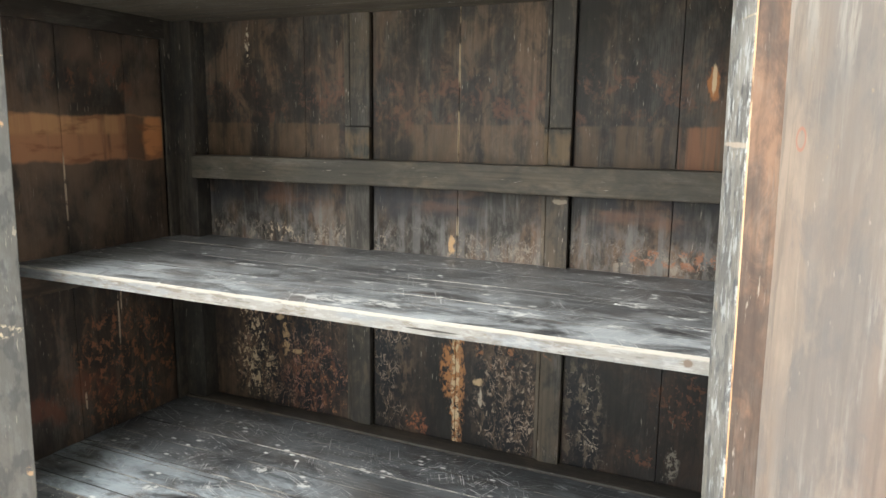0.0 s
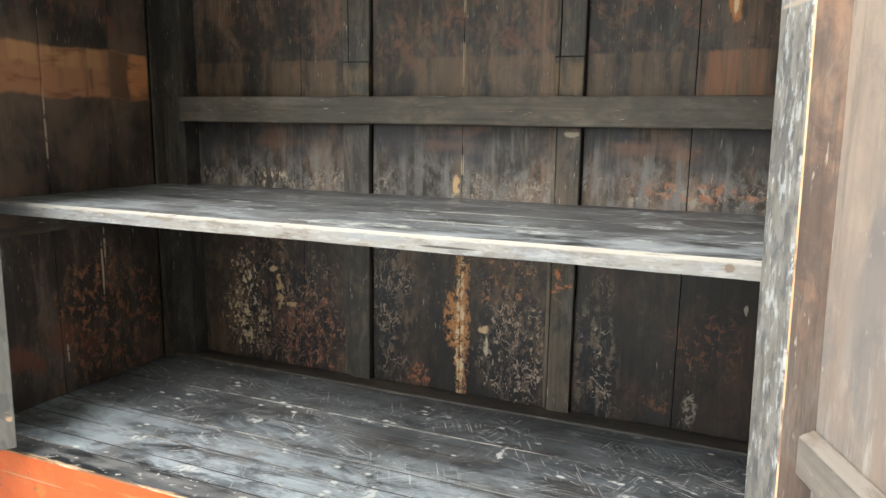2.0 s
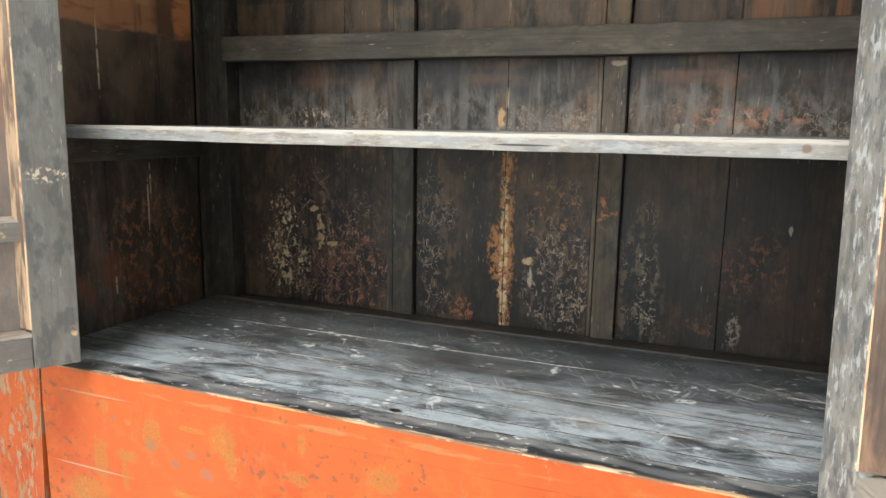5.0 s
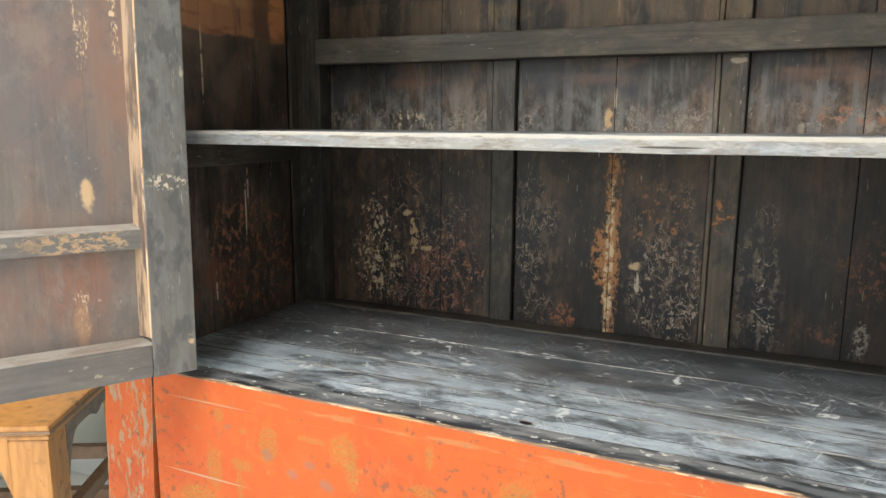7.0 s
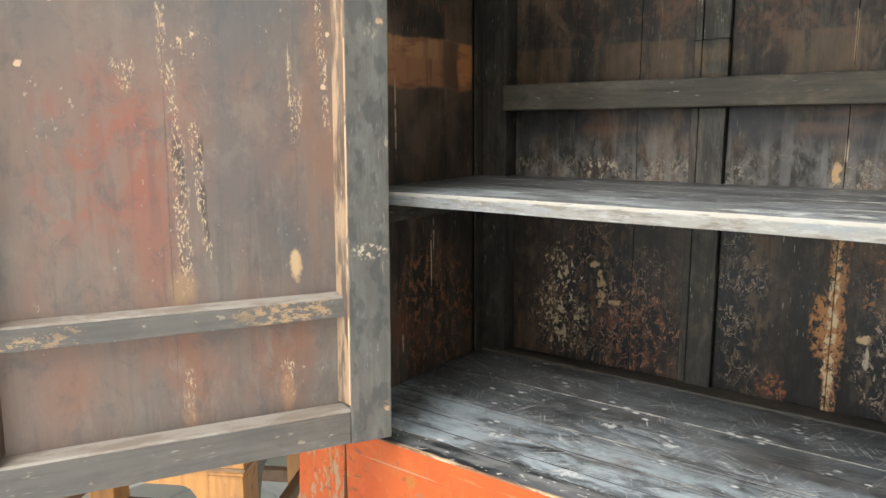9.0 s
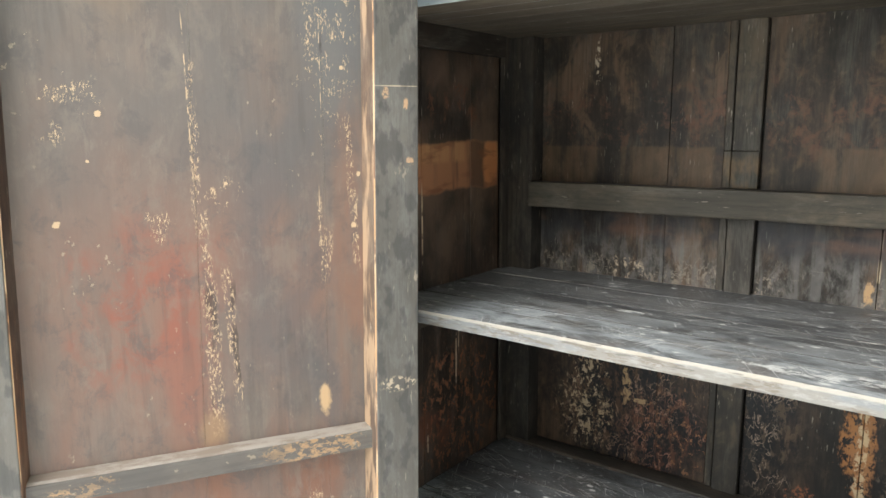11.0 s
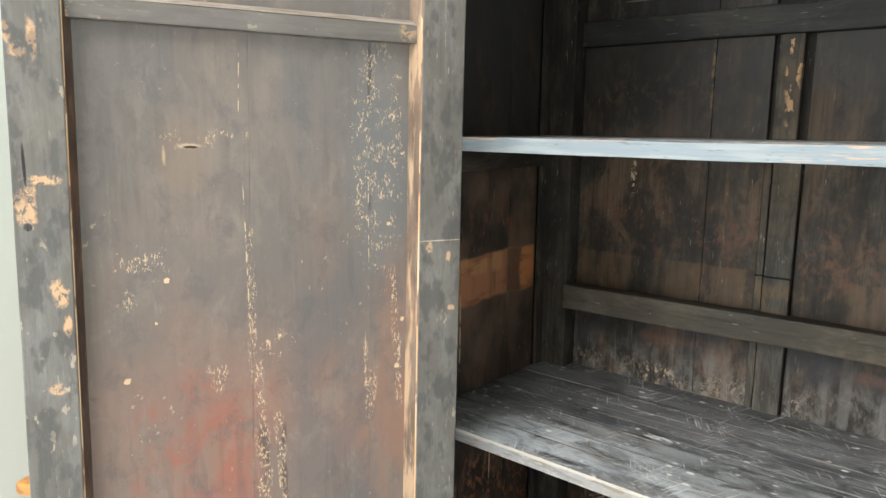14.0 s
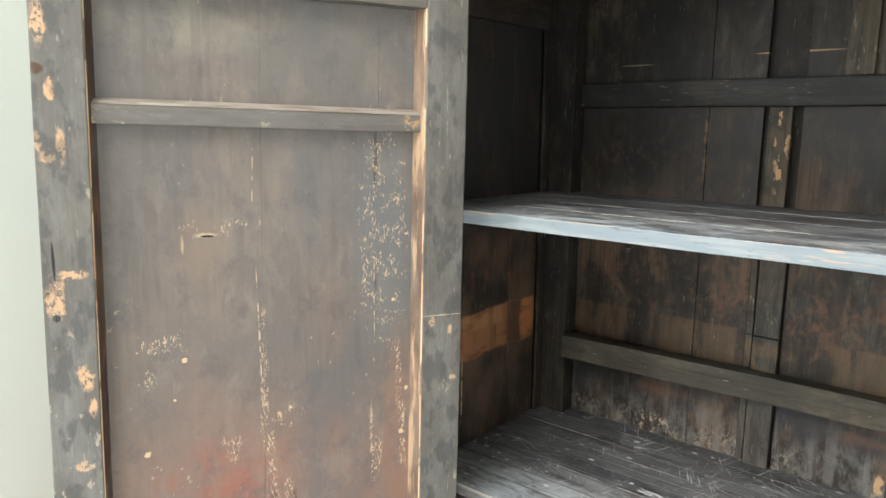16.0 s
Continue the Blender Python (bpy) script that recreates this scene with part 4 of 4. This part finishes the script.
wall("ceiling", [(RX0 - 0.2, -2.0, RY0 - 0.2, RY1 + 0.2, RZ, RZ + 0.15), (0.3, RX1 + 0.2, RY0 - 0.2, RY1 + 0.2, RZ, RZ + 0.15),
                 (-2.0, 0.3, RY0 - 0.2, -2.2, RZ, RZ + 0.15), (-2.0, 0.3, -0.7, RY1 + 0.2, RZ, RZ + 0.15)])

m = Mat("white_skirting_paint", 0.5)
m.layer(None, (0.76, 0.78, 0.77))
m.layer(m.step(m.noise((9, 9, 30), 5, 1), 0.5, 0.7), (0.66, 0.68, 0.67), None, 0.6)
MAT["skirting"] = m.done()
part("baseboard_west", timber(RX0 + 0.0005, RX0 + 0.016, RY0 + 0.02, RY1 - 0.017, 0.0005, 0.085, 0.004), "skirting", None, kind="structure")
part("baseboard_north", timber(RX0 + 0.0005, RX1 - 0.001, RY1 - 0.016, RY1 - 0.0005, 0.0005, 0.085, 0.004), "skirting", None, kind="structure")

# ---- the cabinet ----
XL, XR = -0.986, 0.350          # outer sides
OL, OR = -0.886, 0.250          # opening between the front posts
FY, BY = 0.855, 1.348           # front face, back boards
ZF, ZS1, ZS2, ZT = 0.650, 1.006, 1.463, 1.86
cabinet = thing("antique_cabinet", -0.318, 1.1, 0, "large antique wooden cabinet, red front, dark worn interior, doors open", "cabinet")


def splay(side):
    def f(co):
        if co.z < 0.65:
            co = co + Vector((side * 0.058 * (0.65 - co.z), 0, 0))
        return co
    return f


for x0, x1, s in ((XL, OL, -1), (OR, XR, 1)):
    bm = timber(x0, x1, FY, FY + 0.06, 0, ZT, 0.0013, 0.0006, 0.08, splay(s))
    paint_faces(bm, lambda n, c: 2 if n.y < -0.2 and abs(n.x) > 0.3 else 0 if n.y < -0.5 or abs(n.x) > 0.5 and c.z < 0.64 else 1)
    part("front_post", bm, ["red_post", "frame", "tan_edge"], cabinet, "front post with chipped red paint")
for x0, x1 in ((XL, -0.880), (0.244, XR)):
    part("back_post", timber(x0, x1, 1.310, 1.40, 0, ZT, 0.003), "frame", cabinet, "dark corner post")
part("top_board", timber(XL - 0.02, XR + 0.02, FY - 0.02, 1.41, ZT, ZT + 0.03), "frame_x", cabinet)
part("head_rail", timber(OL, OR, FY + 0.002, FY + 0.045, 1.80, ZT - 0.001), "red", cabinet)

# sides, each of three boards with rails
for sx, face in ((-1, -0.937), (1, 0.301)):
    side = part("side_panel", timber(min(face + sx * 0.0115, face + sx * 0.012 * 2), max(face + sx * 0.0115, face + sx * 0.012 * 2), 0.90, 1.31, 0.45, ZT - 0.01, 0), "frame", cabinet)
    for y0, y1 in ((0.912, 1.049), (1.051, 1.191), (1.193, 1.281)):
        part("board", timber(min(face, face + sx * 0.011), max(face, face + sx * 0.011), y0, y1, 0.46, ZT - 0.02, 0.0015), "side", side)
    part("side_stile", timber(min(face, face - sx * 0.007), max(face, face - sx * 0.007), 1.2835, 1.3095, 0.46, ZT - 0.02, 0.003), "frame", side)
    for z0, z1 in ((1.405, 1.4425), (0.945, 0.9845), (0.60, 0.640), (1.77, 1.84)):
        part("side_rail", timber(min(face, face - sx * 0.016), max(face, face - sx * 0.016), 0.916, 1.2825, z0, z1), "frame_y", side)

# back of three bays
back = part("back_panel", timber(-0.90, 0.26, 1.364, 1.374, 0.46, ZT - 0.01, 0), "frame", cabinet)
BAYS = ((-0.8795, -0.632, -0.5405), (-0.4797, -0.306, -0.1500), (-0.0985, 0.064, 0.2435))
for a, b, c in BAYS:
    low = {BAYS[0]: "back_left", BAYS[1]: "back_middle", BAYS[2]: "back_right"}[(a, b, c)]
    for x0, x1 in ((a, b - 0.0006), (b + 0.0006, c)):
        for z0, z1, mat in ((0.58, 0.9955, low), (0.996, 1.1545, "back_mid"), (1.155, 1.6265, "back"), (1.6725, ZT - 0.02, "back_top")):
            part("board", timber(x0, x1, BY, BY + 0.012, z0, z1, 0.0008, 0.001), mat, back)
# each batten has a slim bead along one edge and narrows above the upper shelf
for b0, b1, x0, x1, u0, u1 in ((-0.5390, -0.5270, -0.5245, -0.4822, -0.5300, -0.4935), (-0.1490, -0.1415, -0.1395, -0.1010, -0.1430, -0.1080)):
    for z0, z1, d in ((0.60, 1.1295, 0.0), (1.1775, 1.238, 0.0), (1.2385, 1.4620, 0.003)):
        part("batten", timber(x0, x1, BY - 0.012 + d, BY + 0.002, z0, z1, 0.0025), "batten", back)
        part("bead", timber(b0, b1, BY - 0.006, BY + 0.002, z0, z1, 0.0025), "batten", back)
    part("batten", timber(u0, u1, BY - 0.010, BY + 0.002, 1.4625, 1.6265, 0.0025), "batten", back)
    part("batten", timber(x0 + 0.100, x1 + 0.098, BY - 0.012, BY + 0.002, 1.6725, ZT - 0.02, 0.0025), "batten", back)
part("back_rail", timber(-0.8790, 0.243, 1.315, BY + 0.001, 1.130, 1.177, 0.003, 0.001, 0.08, lambda c: c - Vector((0, 0.020 * max(0.0, min(1.0, (-0.45 - c.x) / 0.43)), 0))), "rail", back, "grey worn wooden back rail")
part("upper_rail", timber(-0.8790, 0.243, 1.332, BY + 0.010, 1.627, 1.672, 0.003, 0.001), "frame_x", back)
part("skirting_strip", timber(-0.9300, 0.294, 1.3020, BY - 0.002, ZF - 0.03, 0.6525, 0.004, 0.001), "strip", back, "dark strip along the back of the floor")


def shelf(z, thick, front, widths, name, edge):
    """A shelf of long planks; the front one has a rubbed pale edge."""
    y = front
    body = None
    for i, w in enumerate(widths):
        bm = timber(-0.9365, 0.3005, y + (0.0005 if i else 0), y + w - 0.0010, z - thick, z - 0.0006 * (i % 2), 0.0010, 0.0008, 0.06)
        if i == 0:
            paint_faces(bm, lambda n, c: 1 if n.y < -0.3 else 2 if n.z < -0.5 else 0)
            body = part(name, bm, ["shelf", edge, "underside"], cabinet, "worn black shelf with a rubbed pale front edge")
        else:
            paint_faces(bm, lambda n, c: 1 if 0.25 < n.z < 0.97 else 2 if n.z < -0.5 else 0)
            part("plank", bm, ["shelf", "plank_edge", "underside"], body)
        y += w


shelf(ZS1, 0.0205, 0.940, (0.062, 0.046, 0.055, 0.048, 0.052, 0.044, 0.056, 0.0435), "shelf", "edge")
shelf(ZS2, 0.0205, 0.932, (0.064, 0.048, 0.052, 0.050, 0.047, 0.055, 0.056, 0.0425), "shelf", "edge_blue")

# cabinet floor and front
lip = timber(OL + 0.001, OR - 0.001, FY + 0.001, 0.899, 0.6110, ZF + 0.001, 0.0024, 0.0011, 0.025)
paint_faces(lip, lambda n, c: 2 if n.y < -0.2 and n.z > 0.2 else (0 if n.y < -0.2 else 1))
lip = part("front_rail", lip, ["red", "lip", "bare"], cabinet, "red front rail with a chipped black top")
y, body = 0.9005, None
for i, w in enumerate((0.033, 0.048, 0.056, 0.012, 0.064, 0.060, 0.058, 0.069)):
    bm = timber(-0.9365, 0.3005, y, y + w - 0.0012, ZF - 0.022, ZF - 0.0007 * (i % 2), 0.0011, 0.0008, 0.06)
    paint_faces(bm, lambda n, c: 1 if 0.25 < n.z < 0.97 else 0)
    if body is None:
        body = part("cabinet_floor", bm, ["floorplank", "plank_edge"], cabinet, "scuffed black plank floor")
    else:
        part("plank", bm, ["floorplank", "plank_edge"], body)
    y += w
for z0, z1 in ((0.4962, 0.6150), (0.26, 0.4960)):
    part("apron_board", timber(OL + 0.0008, OR - 0.0008, FY + 0.0013, FY + 0.03, z0, z1, 0.0003, 0.0), "red", cabinet, "red painted board with worn gold ornament")


def door(hinge, heading, s, lean, low, high, stile_mat="stile", panel_mat="door_panel", rail_mat="door_rail"):
    """A framed door seen from within: sunk panels, two stiles, four rails. s: the side on which the inner face lies.
    lean: how far the old frame has racked out of square; low, high: the two middle rails, bottom, top and depth."""
    W, H0, H1, SUNK = 0.523, 0.671, 1.795, 0.024

    def racked(bm):
        for v in bm.verts:
            v.co = lean(v.co)
        bm.normal_update()
        return bm

    def tb(x0, x1, d0, d1, z0, z1, bevel=0.002, wob=0.0007):
        ys = (-s * d0, -s * d1)
        return racked(timber(x0, x1, min(ys), max(ys), z0, z1, bevel, wob))

    body = part("door", tb(0.05, W - 0.05, SUNK + 0.012, SUNK + 0.017, H0 + 0.03, H1 - 0.03, 0), "frame", cabinet, "open framed cabinet door, dark worn inner face",
                m=pose(hinge[0], hinge[1], 0, 0, 0, heading))
    for x0, x1 in ((0, 0.0585), (0.4685, W)):
        bm = tb(x0, x1, 0, 0.042, H0, H1, 0.0015)
        inner = x1 if x0 == 0 else x0
        # slanted moulding from the stile down to the panel
        paint_faces(bm, lambda n, c: 0)
        part("stile", bm, stile_mat, body)
        w = 0.008 if x0 == 0 else -0.006
        prof = [(inner, 0.0015), (inner + w * 0.22, 0.0024), (inner + w, SUNK - 0.006), (inner + w * 1.3, SUNK + 0.001), (inner, SUNK + 0.001)]
        bm = extruded(prof, lambda p: Vector((p[0], -s * p[1], H0 + 0.056)), (0, 0, H1 - H0 - 0.11))
        racked(bm)
        paint_faces(bm, lambda n, c: 1 if c.y * s > -0.004 and n.y * s > 0.2 else 0)
        part("moulding", bm, [("worn_moulding" if s > 0 and x0 == 0 else "door_moulding"), "bare_upright"], body, "thin moulding with a bare ochre edge")
    for z0, z1, d in ((H0 + 0.0005, 0.7165, 0.001), low, high, (1.739, H1 - 0.0005, 0.001)):
        bm = tb(0.0590, 0.4680, d, 0.036, z0, z1, 0.0015)
        rail = part("rail", bm, rail_mat, body)
        if z1 < 1.7:
            prof = [(z1 + 0.0003, d + 0.0005), (z1 + 0.003, d + 0.003), (z1 + 0.0075, SUNK - 0.001), (z1 + 0.0003, SUNK + 0.002)]
            bm = extruded(prof, lambda p: Vector((0.057, -s * p[1], p[0])), (0.410, 0, 0))
            part("ledge", racked(bm), "ledge", rail, "slanted upper edge, painted pale as lit from above")
    for z0, z1 in ((0.70, 0.862), (0.863, 1.595), (1.596, 1.745)):
        for i in range(3):
            part("panel_board", tb(JOINTS[i] + 0.0001, JOINTS[i + 1] - 0.0001, SUNK, SUNK + 0.011, z0, z1, 0.0002, 0.0009), panel_mat + str(i), body)
    return body


m = dark_wood("worn_moulding_lacquer", "z", (0.11, 0.075, 0.055), (0.24, 0.155, 0.10), 0.4, 0.6, 0.5, 0.8, (0.36, 0.29, 0.22))
m.layer(m.step(m.noise((60, 60, 10), 8, 41), 0.47, 0.58), (0.40, 0.27, 0.165), 0.6, 0.7)
MAT["worn_moulding"] = m.done(0.4)
MAT["door_moulding"] = dark_wood("door_moulding_lacquer", "z", (0.075, 0.053, 0.042), (0.21, 0.125, 0.080), 0.3, 0.5, 0.6, 0.85, spec=0.25).done(0.5)
door((-0.777, 0.846), -117.8, 1, lambda c: Vector((c.x - (c.z - 1.15) * (0.010 + 0.034 * c.x), c.y, c.z + (c.x - 0.06) * 0.02)), (0.850, 0.8758, 0.010), (1.5806, 1.603, 0.010))
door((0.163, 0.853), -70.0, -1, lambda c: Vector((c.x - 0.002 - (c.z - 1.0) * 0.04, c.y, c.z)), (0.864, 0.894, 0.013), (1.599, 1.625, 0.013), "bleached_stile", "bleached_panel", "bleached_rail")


# ---- the armchair beside it ----
def local_thing(name, m, label, category):
    ob = new(name)
    ob.empty_display_size, ob.matrix_basis = 0.1, m
    return tagged(ob, label, category)


def armchair(m, w, d, h):
    """A honey-coloured armchair with scalloped aprons; m stands at its near front corner, the seat lies towards -x and +y."""
    ch = local_thing("wooden_armchair", m, "honey-coloured wooden armchair with scalloped aprons, worn and darkened", "chair")

    def add(name, bm, mat, label=""):
        ob = part(name, bm, mat, None, label)
        ob.parent = ch
        return ob

    seat = timber(-w - 0.004, 0.004, -0.004, d, h - 0.020, h, 0.006, 0.0008)
    add("seat", seat, "honey")
    add("seat_frame", timber(-w, 0.0, 0.0, d - 0.004, h - 0.0285, h - 0.0205, 0.003), "honey")
    add("seat_rim", timber(-w - 0.007, 0.007, -0.007, d, h - 0.0155, h - 0.0095, 0.0025, 0.0004), "honey_dark")
    L = 0.074
    for lx in (-w + 0.003, -L - 0.003):
        for ly, top in ((0.003, h - 0.029), (d - L - 0.008, h - 0.029)):
            add("leg", timber(lx, lx + L, ly, ly + L, 0, top, 0.008), "honey")

    def scallop(a, b, drop):
        """The curved lower line of an apron, with brackets at both ends and a cusp in the middle."""
        half = []
        for i in range(15):
            t = i / 14
            dist = t * (b - a) / 2
            z = drop + 0.085 * max(0.0, 1 - dist / 0.055) ** 2.4
            z += 0.014 * math.exp(-((t - 0.80) / 0.10) ** 2)
            half.append((dist, z))
        low = [(a + q, h - 0.029 - z) for q, z in half] + [(b - q, h - 0.029 - z) for q, z in reversed(half[:-1])]
        return [(a, h - 0.029)] + low + [(b, h - 0.029)]

    for yy in (0.004, d - 0.032):
        add("apron", extruded(scallop(-w + L, -L, 0.026), lambda p: Vector((p[0], yy, p[1])), (0, 0.020, 0)), "honey")
    for xx in (-0.024, -w + 0.004):
        add("apron", extruded(scallop(L, d - L, 0.026), lambda p: Vector((xx, p[0], p[1])), (0.020, 0, 0)), "honey_grey")
    for y0, z0 in ((d - 0.04, 0.192), (d - 0.04, 0.078)):
        add("stretcher", timber(-w + L, -L, y0, y0 + 0.024, z0, z0 + 0.034, 0.004), "honey_dark")
    for x0, z0 in ((-0.036, 0.238), (-w + 0.012, 0.178)):
        add("stretcher", timber(x0, x0 + 0.024, L, d - L, z0, z0 + 0.030, 0.004), "honey_dark")
    for x0 in (-0.032, -w + 0.006):
        add("arm_post", timber(x0, x0 + 0.026, 0.300, 0.326, h, 0.708, 0.006), "honey")
        add("armrest", timber(x0 - 0.010, x0 + 0.036, -0.01, d - 0.02, 0.7085, 0.738, 0.012), "honey")
        add("back_post", timber(x0, x0 + 0.028, d - 0.040, d - 0.012, h, 0.90, 0.006), "honey")
    add("splat", timber(-w / 2 - 0.07, -w / 2 + 0.07, d - 0.030, d - 0.018, h, 0.90, 0.003), "honey")
    add("crest_rail", timber(-w - 0.01, 0.01, d - 0.046, d - 0.010, 0.901, 0.94, 0.012), "honey")
    return ch


armchair(pose(-1.2, 0.9, 0, 0, 0, 28.7), 0.63, 0.50, 0.482)
